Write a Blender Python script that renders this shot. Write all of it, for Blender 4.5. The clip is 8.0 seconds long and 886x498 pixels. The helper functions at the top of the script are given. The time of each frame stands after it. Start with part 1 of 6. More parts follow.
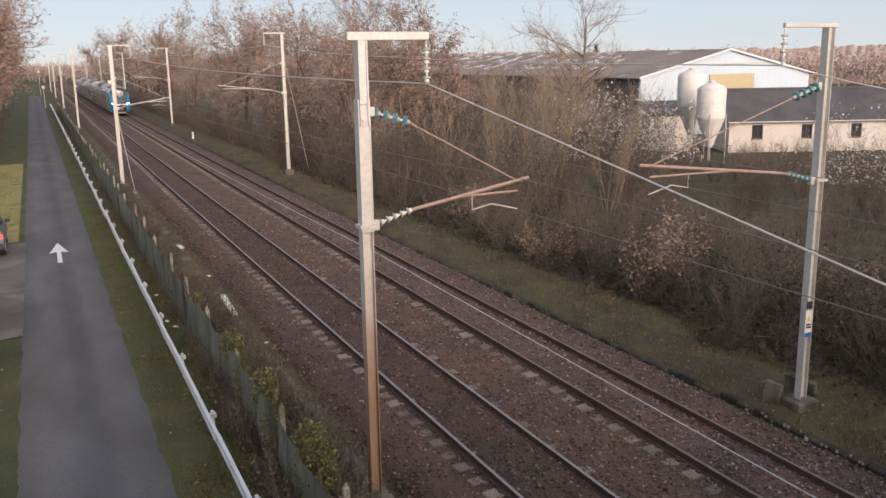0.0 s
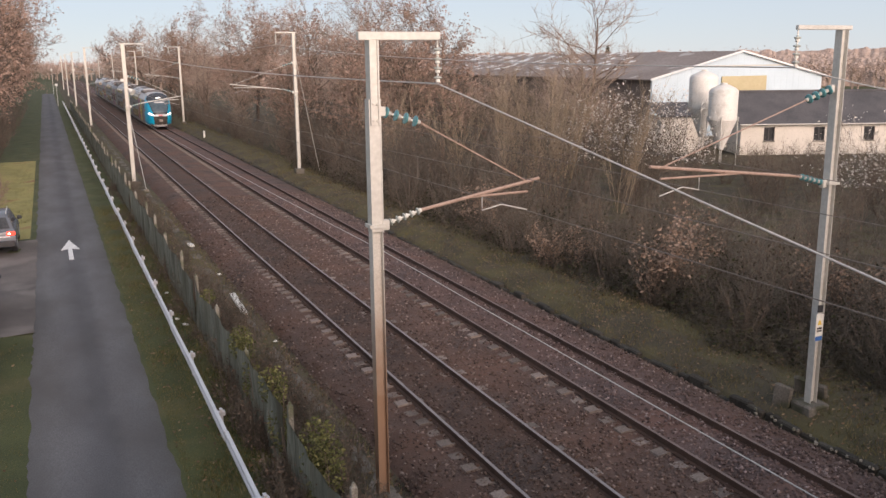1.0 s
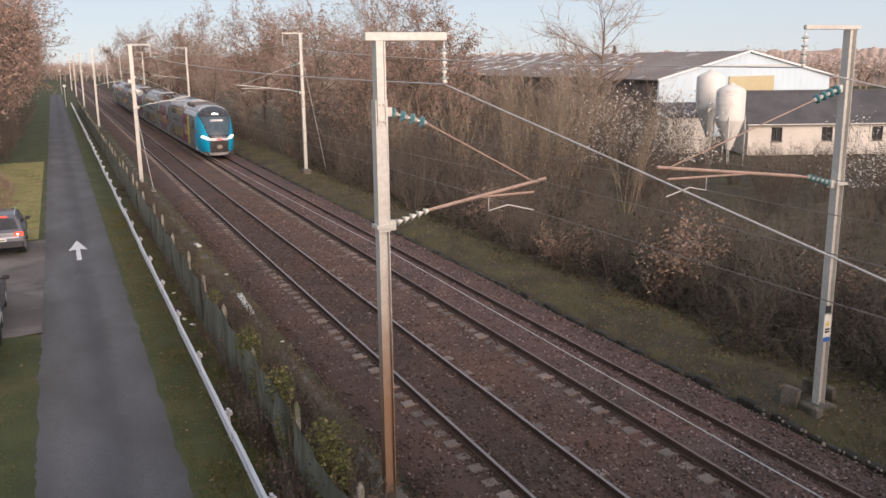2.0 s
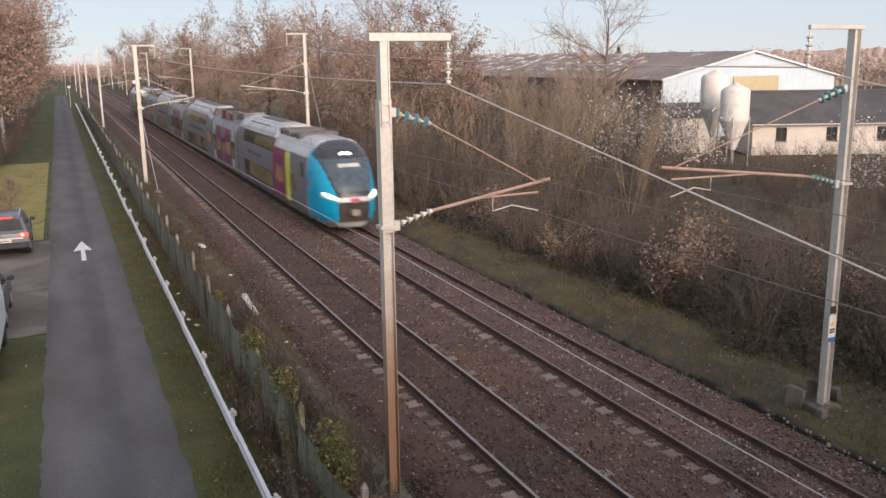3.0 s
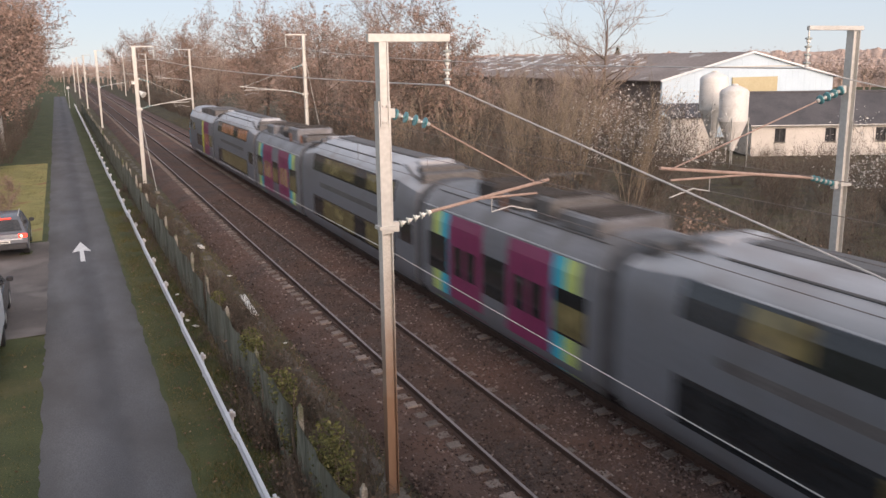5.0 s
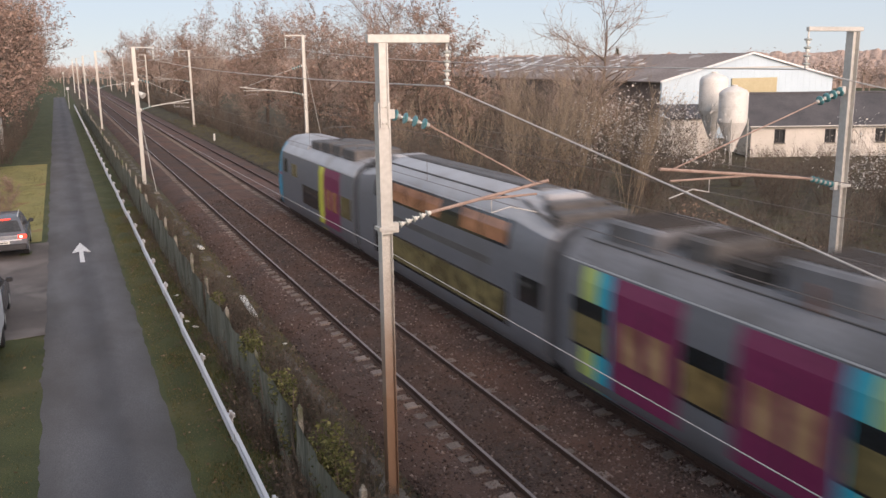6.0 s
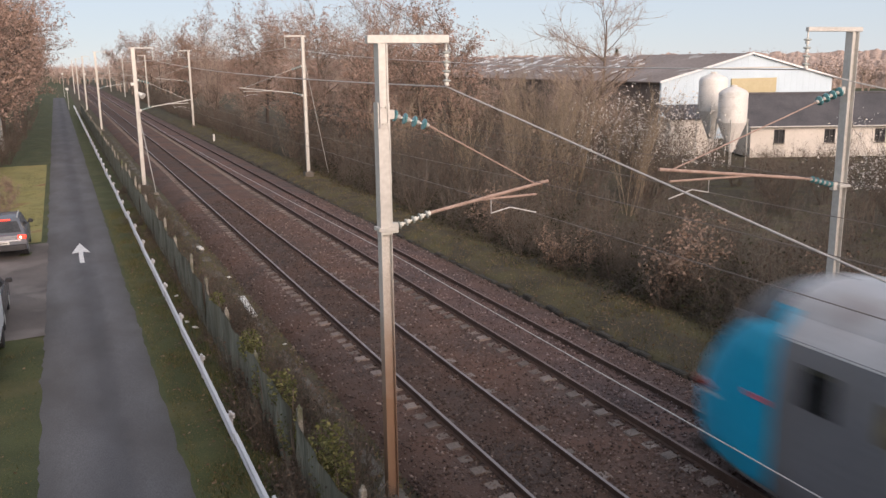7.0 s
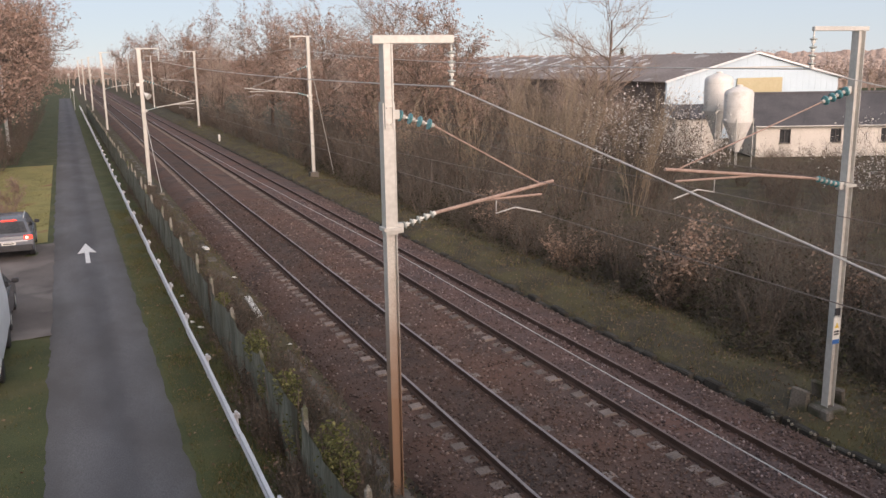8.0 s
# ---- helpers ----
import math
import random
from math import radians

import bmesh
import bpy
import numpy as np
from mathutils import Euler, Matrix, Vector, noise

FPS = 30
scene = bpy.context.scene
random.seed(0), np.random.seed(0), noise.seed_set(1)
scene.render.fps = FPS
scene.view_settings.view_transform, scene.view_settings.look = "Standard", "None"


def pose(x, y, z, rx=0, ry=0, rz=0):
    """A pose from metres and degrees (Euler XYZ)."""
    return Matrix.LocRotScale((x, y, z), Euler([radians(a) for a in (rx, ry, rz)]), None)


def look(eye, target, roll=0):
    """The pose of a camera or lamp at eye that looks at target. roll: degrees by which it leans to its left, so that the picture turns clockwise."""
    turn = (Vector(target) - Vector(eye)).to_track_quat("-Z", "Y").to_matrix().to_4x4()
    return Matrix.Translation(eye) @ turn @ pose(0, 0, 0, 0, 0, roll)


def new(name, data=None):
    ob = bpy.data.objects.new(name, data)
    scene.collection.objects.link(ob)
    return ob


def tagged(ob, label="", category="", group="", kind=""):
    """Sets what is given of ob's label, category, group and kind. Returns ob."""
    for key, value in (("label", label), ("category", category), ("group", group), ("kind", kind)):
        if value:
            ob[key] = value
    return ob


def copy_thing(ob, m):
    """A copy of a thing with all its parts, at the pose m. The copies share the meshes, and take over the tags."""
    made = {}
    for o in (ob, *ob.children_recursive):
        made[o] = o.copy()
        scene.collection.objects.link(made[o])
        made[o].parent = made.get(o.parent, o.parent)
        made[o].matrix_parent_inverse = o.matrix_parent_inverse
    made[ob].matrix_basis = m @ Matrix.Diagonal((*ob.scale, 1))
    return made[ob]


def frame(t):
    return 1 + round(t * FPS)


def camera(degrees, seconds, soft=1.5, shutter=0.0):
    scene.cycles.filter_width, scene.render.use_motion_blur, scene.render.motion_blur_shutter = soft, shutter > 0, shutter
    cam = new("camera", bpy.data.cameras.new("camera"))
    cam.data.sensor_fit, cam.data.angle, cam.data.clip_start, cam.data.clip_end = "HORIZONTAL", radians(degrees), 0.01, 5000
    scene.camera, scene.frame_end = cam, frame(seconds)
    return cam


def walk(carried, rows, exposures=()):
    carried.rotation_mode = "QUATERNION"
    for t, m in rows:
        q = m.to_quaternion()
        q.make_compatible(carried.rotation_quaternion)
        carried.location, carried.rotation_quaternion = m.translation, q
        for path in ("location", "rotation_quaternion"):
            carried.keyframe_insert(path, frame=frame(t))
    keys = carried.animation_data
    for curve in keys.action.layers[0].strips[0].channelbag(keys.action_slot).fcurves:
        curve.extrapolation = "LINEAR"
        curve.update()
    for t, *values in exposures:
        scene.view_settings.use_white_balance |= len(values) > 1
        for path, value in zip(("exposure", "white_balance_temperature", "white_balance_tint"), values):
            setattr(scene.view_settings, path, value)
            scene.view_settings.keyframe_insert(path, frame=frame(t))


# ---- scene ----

# The tracks run along +y, rail tops lie at z = 0; the eye stands over x = 0, y = 0.
EYE = Vector((0, 0, 7.645))


def aim(yaw, pitch, roll):
    """A camera pose at the eye: yaw to the right of +y, pitch up, roll to the right, in degrees."""
    y, p = radians(yaw), radians(pitch)
    way = Vector((math.sin(y) * math.cos(p), math.cos(y) * math.cos(p), math.sin(p)))
    return look(EYE, EYE + way, -roll)


cam = camera(54.37, 8.0, soft=1.5, shutter=0.5)
walk(cam, [
    (0, aim(24.893, -12.495, 0.919)),
    (0.5, aim(24.482, -12.485, 0.535)),
    (1, aim(24.244, -12.472, 0.582)),
    (1.5, aim(24.024, -12.457, 0.622)),
    (3, aim(23.520, -12.407, 0.760)),
    (3.5, aim(23.567, -12.384, 0.737)),
    (4, aim(23.566, -12.362, 0.766)),
    (4.5, aim(23.571, -12.366, 0.762)),
    (6, aim(23.612, -12.297, 0.733)),
    (6.5, aim(23.633, -12.289, 0.769)),
    (7, aim(23.635, -12.272, 0.755)),
    (7.5, aim(23.439, -12.258, 0.828)),
    (8, aim(23.286, -12.263, 0.853)),
], exposures=[(0.0, 0.33, 6450, 14.5), (2.0, 0.36, 6450, 14.5), (4.2, 0.42, 6430, 14.5), (6.0, 0.36, 6430, 14.5), (8.0, 0.33, 6430, 14.5)])

# ---- daylight: a low, hazy sun behind the eye, pale evening sky ----
SUN_EL, SUN_AZ = radians(15), radians(180)
world = bpy.data.worlds.new("evening_sky")
scene.world = world
world.use_nodes = True
wn = world.node_tree
sky = wn.nodes.new("ShaderNodeTexSky")
sky.sky_type, sky.sun_disc = "NISHITA", False
sky.sun_elevation, sky.sun_rotation = SUN_EL, SUN_AZ
sky.air_density, sky.dust_density, sky.ozone_density = 1.0, 0.0, 2.5
sky.altitude = 1200
wn.nodes["Background"].inputs["Strength"].default_value = 0.079
haze = wn.nodes.new("ShaderNodeMix")
haze.data_type = "RGBA"
haze.inputs[0].default_value = 0.75
haze.inputs[7].default_value = (6.9, 7.6, 8.4, 1)
wn.links.new(sky.outputs[0], haze.inputs[6])
wn.links.new(haze.outputs[2], wn.nodes["Background"].inputs["Color"])
scene.view_settings.exposure = 0.0
sun = new("sun", bpy.data.lights.new("sun", "SUN"))
sun.data.energy, sun.data.angle, sun.data.color = 4.6, radians(50), (1.0, 0.78, 0.62)
sun.matrix_world = look((0, 0, 60), (60 * -math.sin(SUN_AZ), 60 * -math.cos(SUN_AZ), 60 - 60 * math.tan(SUN_EL)))


# ---- materials ----
def surface(name, low, high, rough=0.8, scale=8.0, fine=90.0, bump=0.0, metal=0.0, vary=0.0, glow=None, contrast=(0.35, 0.65), spec=0.4, blotch=None, stretch=None):
    """A two-scale procedural surface: broad patches between two colours, fine grain, bump; vary shifts it per object."""
    m = bpy.data.materials.new(name)
    m.use_nodes = True
    n, l = m.node_tree.nodes, m.node_tree.links
    b = n["Principled BSDF"]
    geo = n.new("ShaderNodeNewGeometry") if stretch is None else n.new("ShaderNodeTexCoord")
    src = geo.outputs["Position"] if stretch is None else geo.outputs["Object"]
    if stretch:
        mp = n.new("ShaderNodeMapping")
        mp.inputs["Scale"].default_value = stretch
        l.new(src, mp.inputs["Vector"])
        src = mp.outputs[0]
    big = n.new("ShaderNodeTexNoise")
    big.inputs["Scale"].default_value, big.inputs["Detail"].default_value = scale, 6
    small = n.new("ShaderNodeTexNoise")
    small.inputs["Scale"].default_value, small.inputs["Detail"].default_value = fine, 3
    for t in (big, small):
        l.new(src, t.inputs["Vector"])
    mixf = n.new("ShaderNodeMath")
    mixf.operation = "MULTIPLY_ADD"
    mixf.inputs[1].default_value = 0.55
    l.new(small.outputs[0], mixf.inputs[0])
    half = n.new("ShaderNodeMath")
    half.operation = "MULTIPLY"
    half.inputs[1].default_value = 0.45
    l.new(big.outputs[0], half.inputs[0])
    l.new(half.outputs[0], mixf.inputs[2])
    ramp = n.new("ShaderNodeValToRGB")
    ramp.color_ramp.elements[0].position, ramp.color_ramp.elements[1].position = contrast
    ramp.color_ramp.elements[0].color, ramp.color_ramp.elements[1].color = (*low, 1), (*high, 1)
    l.new(mixf.outputs[0], ramp.inputs[0])
    col = ramp.outputs[0]
    if blotch:
        bt = n.new("ShaderNodeTexNoise")
        bt.inputs["Scale"].default_value, bt.inputs["Detail"].default_value = blotch[1], 5
        l.new(src, bt.inputs["Vector"])
        br = n.new("ShaderNodeValToRGB")
        br.color_ramp.elements[0].position, br.color_ramp.elements[1].position = blotch[2], blotch[3]
        l.new(bt.outputs[0], br.inputs[0])
        mx = n.new("ShaderNodeMix")
        mx.data_type = "RGBA"
        l.new(br.outputs[0], mx.inputs[0])
        l.new(col, mx.inputs[6])
        mx.inputs[7].default_value = (*blotch[0], 1)
        col = mx.outputs[2]
    if vary:
        info = n.new("ShaderNodeObjectInfo")
        rng = n.new("ShaderNodeMapRange")
        rng.inputs["To Min"].default_value, rng.inputs["To Max"].default_value = 1 - vary, 1 + vary
        l.new(info.outputs["Random"], rng.inputs[0])
        hsv = n.new("ShaderNodeHueSaturation")
        l.new(rng.outputs[0], hsv.inputs["Value"])
        l.new(col, hsv.inputs["Color"])
        col = hsv.outputs[0]
    l.new(col, b.inputs["Base Color"])
    b.inputs["Roughness"].default_value, b.inputs["Metallic"].default_value = rough, metal
    b.inputs["Specular IOR Level"].default_value = spec
    if bump:
        bp = n.new("ShaderNodeBump")
        bp.inputs["Strength"].default_value, bp.inputs["Distance"].default_value = 1.0, bump
        l.new(mixf.outputs[0], bp.inputs["Height"])
        l.new(bp.outputs[0], b.inputs["Normal"])
    if glow:
        b.inputs["Emission Color"].default_value = (*glow[0], 1)
        b.inputs["Emission Strength"].default_value = glow[1]
    return m


def islands(name, cols, rough=0.9, through=0.0):
    """Colours that differ from leaf to leaf, stone to stone or blade to blade."""
    m = bpy.data.materials.new(name)
    m.use_nodes = True
    n, l = m.node_tree.nodes, m.node_tree.links
    b = n["Principled BSDF"]
    geo = n.new("ShaderNodeNewGeometry")
    ramp = n.new("ShaderNodeValToRGB")
    e = ramp.color_ramp.elements
    while len(e) < len(cols):
        e.new(0.5)
    for i, c in enumerate(cols):
        e[i].position, e[i].color = i / (len(cols) - 1), (*c, 1)
    l.new(geo.outputs["Random Per Island"], ramp.inputs[0])
    l.new(ramp.outputs[0], b.inputs["Base Color"])
    b.inputs["Roughness"].default_value = rough
    b.inputs["Specular IOR Level"].default_value = 0.25
    return m


M_ASPHALT = surface("old_asphalt", (0.067, 0.067, 0.072), (0.148, 0.147, 0.153), 0.85, 0.6, 45, 0.006, blotch=((0.075, 0.072, 0.072), 0.9, 0.4, 0.75), contrast=(0.3, 0.72), stretch=(1, 0.35, 1))
M_LOT = surface("parking_asphalt", (0.075, 0.066, 0.062), (0.16, 0.14, 0.13), 0.9, 0.6, 50, 0.006, blotch=((0.2, 0.178, 0.165), 0.5, 0.52, 0.7))
M_PAINT = surface("worn_road_paint", (0.5, 0.5, 0.5), (0.75, 0.75, 0.74), 0.7, 3, 60, 0.001)
M_EARTH = surface("damp_earth", (0.03, 0.026, 0.017), (0.09, 0.074, 0.048), 0.95, 0.8, 25, 0.03, blotch=((0.085, 0.075, 0.036), 0.7, 0.45, 0.62))
M_BALLAST = surface("rusty_ballast", (0.036, 0.026, 0.023), (0.14, 0.103, 0.088), 0.95, 1.2, 22, 0.05, blotch=((0.125, 0.075, 0.056), 0.4, 0.4, 0.65))
M_STONE = islands("ballast_stone", [(0.05, 0.037, 0.033), (0.11, 0.082, 0.07), (0.17, 0.13, 0.115), (0.09, 0.063, 0.05), (0.3, 0.25, 0.225)])
M_SLEEPER = surface("sleeper_concrete", (0.11, 0.088, 0.078), (0.25, 0.205, 0.18), 0.9, 2.5, 25, 0.004, vary=0.35)
M_RAILSIDE = surface("rusty_rail", (0.045, 0.026, 0.02), (0.1, 0.06, 0.045), 0.75, 2, 40, 0.002)
M_RAILHEAD = surface("polished_rail_head", (0.22, 0.19, 0.18), (0.34, 0.3, 0.29), 0.5, 2, 60, 0.0, metal=0.4)
M_GALV = surface("galvanised_steel", (0.46, 0.45, 0.42), (0.57, 0.56, 0.525), 0.55, 1.5, 12, 0.001, metal=0.25)
M_TUBE = surface("rusty_tube", (0.25, 0.17, 0.135), (0.42, 0.31, 0.26), 0.7, 6, 50, 0.0005)
M_WIRE = surface("aluminium_wire", (0.4, 0.385, 0.37), (0.55, 0.53, 0.505), 0.5, 5, 50, 0.0)
M_COPPER = surface("weathered_copper_wire", (0.13, 0.11, 0.1), (0.2, 0.17, 0.155), 0.6, 5, 50, 0.0)
M_GLASSDISC = surface("green_insulator_glass", (0.05, 0.16, 0.17), (0.12, 0.3, 0.32), 0.12, 20, 60, 0.0, spec=0.7)
M_PALEDISC = surface("pale_insulator_glass", (0.3, 0.33, 0.31), (0.52, 0.54, 0.5), 0.2, 20, 60, 0.0, spec=0.6)
M_CAP = surface("white_insulator_cap", (0.55, 0.54, 0.5), (0.75, 0.74, 0.7), 0.5, 10, 60, 0.0)
M_CONCRETE = surface("mossy_concrete", (0.12, 0.11, 0.09), (0.34, 0.32, 0.28), 0.9, 2.0, 40, 0.006, blotch=((0.07, 0.08, 0.04), 1.5, 0.5, 0.65))
M_GUARD = surface("guardrail_zinc", (0.5, 0.51, 0.54), (0.68, 0.69, 0.72), 0.5, 1.2, 30, 0.0005, metal=0.3)
M_MESH = surface("green_windbreak_mesh", (0.055, 0.057, 0.04), (0.22, 0.225, 0.18), 0.95, 1.2, 6, 0.004, blotch=((0.06, 0.055, 0.035), 0.35, 0.5, 0.68), contrast=(0.32, 0.66), stretch=(3, 3, 0.35))
M_BARK = surface("grey_brown_bark", (0.075, 0.055, 0.045), (0.2, 0.155, 0.125), 0.95, 3, 40, 0.004, vary=0.25)
M_TWIG = surface("brown_twig", (0.082, 0.069, 0.055), (0.195, 0.167, 0.135), 0.95, 0.4, 8, 0.0, vary=0.3)
M_PALETWIG = surface("pale_willow_twig", (0.2, 0.155, 0.11), (0.36, 0.29, 0.21), 0.95, 0.4, 8, 0.0, vary=0.2)
# reddish twigs of distant trees, lightened so the colour carries the haze
M_REDTWIG = surface("haze_paled_red_twig", (0.27, 0.205, 0.165), (0.43, 0.34, 0.28), 0.95, 0.4, 8, 0.0, vary=0.2)
M_DEADLEAF = islands("dead_leaf", [(0.06, 0.043, 0.034), (0.12, 0.085, 0.065), (0.17, 0.122, 0.094), (0.09, 0.068, 0.055), (0.24, 0.18, 0.14)])
# russet leaves, greyed and raised for the haze before the oaks
M_OAKLEAF = islands("haze_paled_russet_leaf", [(0.22, 0.145, 0.115), (0.32, 0.22, 0.175), (0.4, 0.29, 0.235), (0.27, 0.185, 0.15)])
M_IVY = islands("ivy_leaf", [(0.045, 0.05, 0.018), (0.08, 0.085, 0.03), (0.13, 0.13, 0.05), (0.19, 0.18, 0.08)])
M_CONIFER = islands("conifer_needles", [(0.02, 0.03, 0.015), (0.035, 0.05, 0.022), (0.06, 0.07, 0.035)])
M_BRAMBLE = islands("bramble_leaf", [(0.025, 0.024, 0.014), (0.05, 0.042, 0.026), (0.035, 0.04, 0.016), (0.085, 0.06, 0.042)])
M_LITTERLEAF = islands("fallen_leaf", [(0.1, 0.065, 0.04), (0.17, 0.115, 0.075), (0.24, 0.18, 0.12), (0.075, 0.055, 0.04)])
M_DULLRAIL = surface("dull_rail_head", (0.15, 0.105, 0.09), (0.25, 0.185, 0.16), 0.55, 2, 60, 0.0, metal=0.5)
M_GRASS = islands("winter_grass", [(0.045, 0.052, 0.018), (0.08, 0.085, 0.03), (0.12, 0.112, 0.045), (0.19, 0.15, 0.085)])
M_DRYGRASS = islands("dry_grass", [(0.1, 0.085, 0.04), (0.16, 0.13, 0.065), (0.085, 0.09, 0.03), (0.23, 0.185, 0.11)])
M_LAWN = surface("lawn", (0.032, 0.041, 0.015), (0.075, 0.086, 0.032), 0.95, 0.7, 30, 0.02, blotch=((0.088, 0.083, 0.036), 0.6, 0.5, 0.72))


def dusty_post():
    """Galvanised steel that turns brown with brake dust towards the ground."""
    m = surface("brake_dusted_steel", (0.42, 0.41, 0.38), (0.6, 0.58, 0.54), 0.6, 1.5, 30, 0.001)
    n, l = m.node_tree.nodes, m.node_tree.links
    b = n["Principled BSDF"]
    clean = b.inputs["Base Color"].links[0].from_socket
    geo, sep = n.new("ShaderNodeNewGeometry"), n.new("ShaderNodeSeparateXYZ")
    l.new(geo.outputs["Position"], sep.inputs[0])
    tex = n.new("ShaderNodeTexNoise")
    tex.inputs["Scale"].default_value = 1.6
    l.new(geo.outputs["Position"], tex.inputs["Vector"])
    add = n.new("ShaderNodeMath")
    add.operation = "MULTIPLY_ADD"
    add.inputs[1].default_value = 1.6
    l.new(tex.outputs[0], add.inputs[0])
    l.new(sep.outputs["Z"], add.inputs[2])
    rng = n.new("ShaderNodeMapRange")
    rng.inputs["From Min"].default_value, rng.inputs["From Max"].default_value = 2.6, 5.2
    l.new(add.outputs[0], rng.inputs[0])
    mix = n.new("ShaderNodeMix")
    mix.data_type = "RGBA"
    l.new(rng.outputs[0], mix.inputs[0])
    mix.inputs[6].default_value = (0.23, 0.145, 0.095, 1)
    l.new(clean, mix.inputs[7])
    l.new(mix.outputs[2], b.inputs["Base Color"])
    return m


M_POST = dusty_post()
M_TIMBER = surface("weathered_timber", (0.1, 0.08, 0.07), (0.2, 0.165, 0.145), 0.9, 0.5, 10, 0.003)
# yellow lawn, its colour brightened to stand for sunlight on one patch
M_SUNLAWN = surface("sunlit_dry_lawn", (0.15, 0.14, 0.05), (0.32, 0.28, 0.1), 0.95, 0.5, 25, 0.02, blotch=((0.2, 0.1, 0.05), 0.5, 0.58, 0.72))
M_BEECH = islands("pale_beech_leaf", [(0.17, 0.115, 0.085), (0.27, 0.19, 0.145), (0.36, 0.265, 0.21), (0.22, 0.15, 0.11)])
M_FLUFF = islands("seed_fluff", [(0.45, 0.42, 0.38), (0.6, 0.57, 0.53), (0.68, 0.66, 0.62)])
# paler than M_DEADLEAF: distance haze is mixed into these leaves
M_TREELEAF = islands("haze_paled_withered_leaf", [(0.2, 0.15, 0.115), (0.3, 0.23, 0.18), (0.38, 0.3, 0.24), (0.25, 0.19, 0.15)])
M_CONCDARK = surface("dirty_concrete", (0.07, 0.062, 0.05), (0.19, 0.17, 0.15), 0.95, 2.5, 30, 0.008, blotch=((0.05, 0.05, 0.03), 1.5, 0.48, 0.62))
M_DIM = surface("grey_insulator_cap", (0.3, 0.29, 0.27), (0.45, 0.44, 0.41), 0.5, 10, 60, 0.0)


def stain_across(m, x0, x1, stops):
    """Long stains that run with the line: colour factors at fractions of the way from x0 to x1."""
    n, l = m.node_tree.nodes, m.node_tree.links
    b = n["Principled BSDF"]
    clean = b.inputs["Base Color"].links[0].from_socket
    geo, sep, rng = n.new("ShaderNodeNewGeometry"), n.new("ShaderNodeSeparateXYZ"), n.new("ShaderNodeMapRange")
    l.new(geo.outputs["Position"], sep.inputs[0])
    tex, add = n.new("ShaderNodeTexNoise"), n.new("ShaderNodeMath")
    tex.inputs["Scale"].default_value = 1.3
    l.new(geo.outputs["Position"], tex.inputs["Vector"])
    add.operation, add.inputs[1].default_value = "MULTIPLY_ADD", 0.5
    l.new(tex.outputs[0], add.inputs[0])
    l.new(sep.outputs["X"], add.inputs[2])
    rng.inputs["From Min"].default_value, rng.inputs["From Max"].default_value = x0 + 0.25, x1 + 0.25
    l.new(add.outputs[0], rng.inputs[0])
    ramp = n.new("ShaderNodeValToRGB")
    e = ramp.color_ramp.elements
    while len(e) < len(stops):
        e.new(0.5)
    for i, (p, c) in enumerate(stops):
        e[i].position, e[i].color = p, (*c, 1)
    l.new(rng.outputs[0], ramp.inputs[0])
    mix = n.new("ShaderNodeMix")
    mix.data_type, mix.blend_type = "RGBA", "MULTIPLY"
    mix.inputs[0].default_value = 1.0
    l.new(clean, mix.inputs[6])
    l.new(ramp.outputs[0], mix.inputs[7])
    l.new(mix.outputs[2], b.inputs["Base Color"])


BED = [(0.0, (0.8, 0.77, 0.77)), (0.14, (0.97, 0.92, 0.92)), (0.2, (0.75, 0.72, 0.71)), (0.31, (0.72, 0.69, 0.68)), (0.37, (0.97, 0.9, 0.87)), (0.47, (1.08, 0.99, 0.97)), (0.58, (1.06, 0.99, 0.98)), (0.66, (1.16, 1.1, 1.18)), (0.85, (1.16, 1.1, 1.18)), (1.0, (0.85, 0.82, 0.82))]
LANE = [(0.0, (0.95, 0.93, 0.9)), (0.2, (1.1, 1.08, 1.06)), (0.38, (1.02, 1.01, 1.02)), (0.5, (0.82, 0.82, 0.84)), (0.6, (0.82, 0.82, 0.84)), (0.7, (1.04, 1.03, 1.04)), (0.86, (1.0, 1.0, 1.0)), (1.0, (0.8, 0.78, 0.74))]
stain_across(M_BALLAST, 5.5, 14.0, BED)
stain_across(M_STONE, 5.5, 14.0, BED)
stain_across(M_ASPHALT, -1.1, 1.65, LANE)


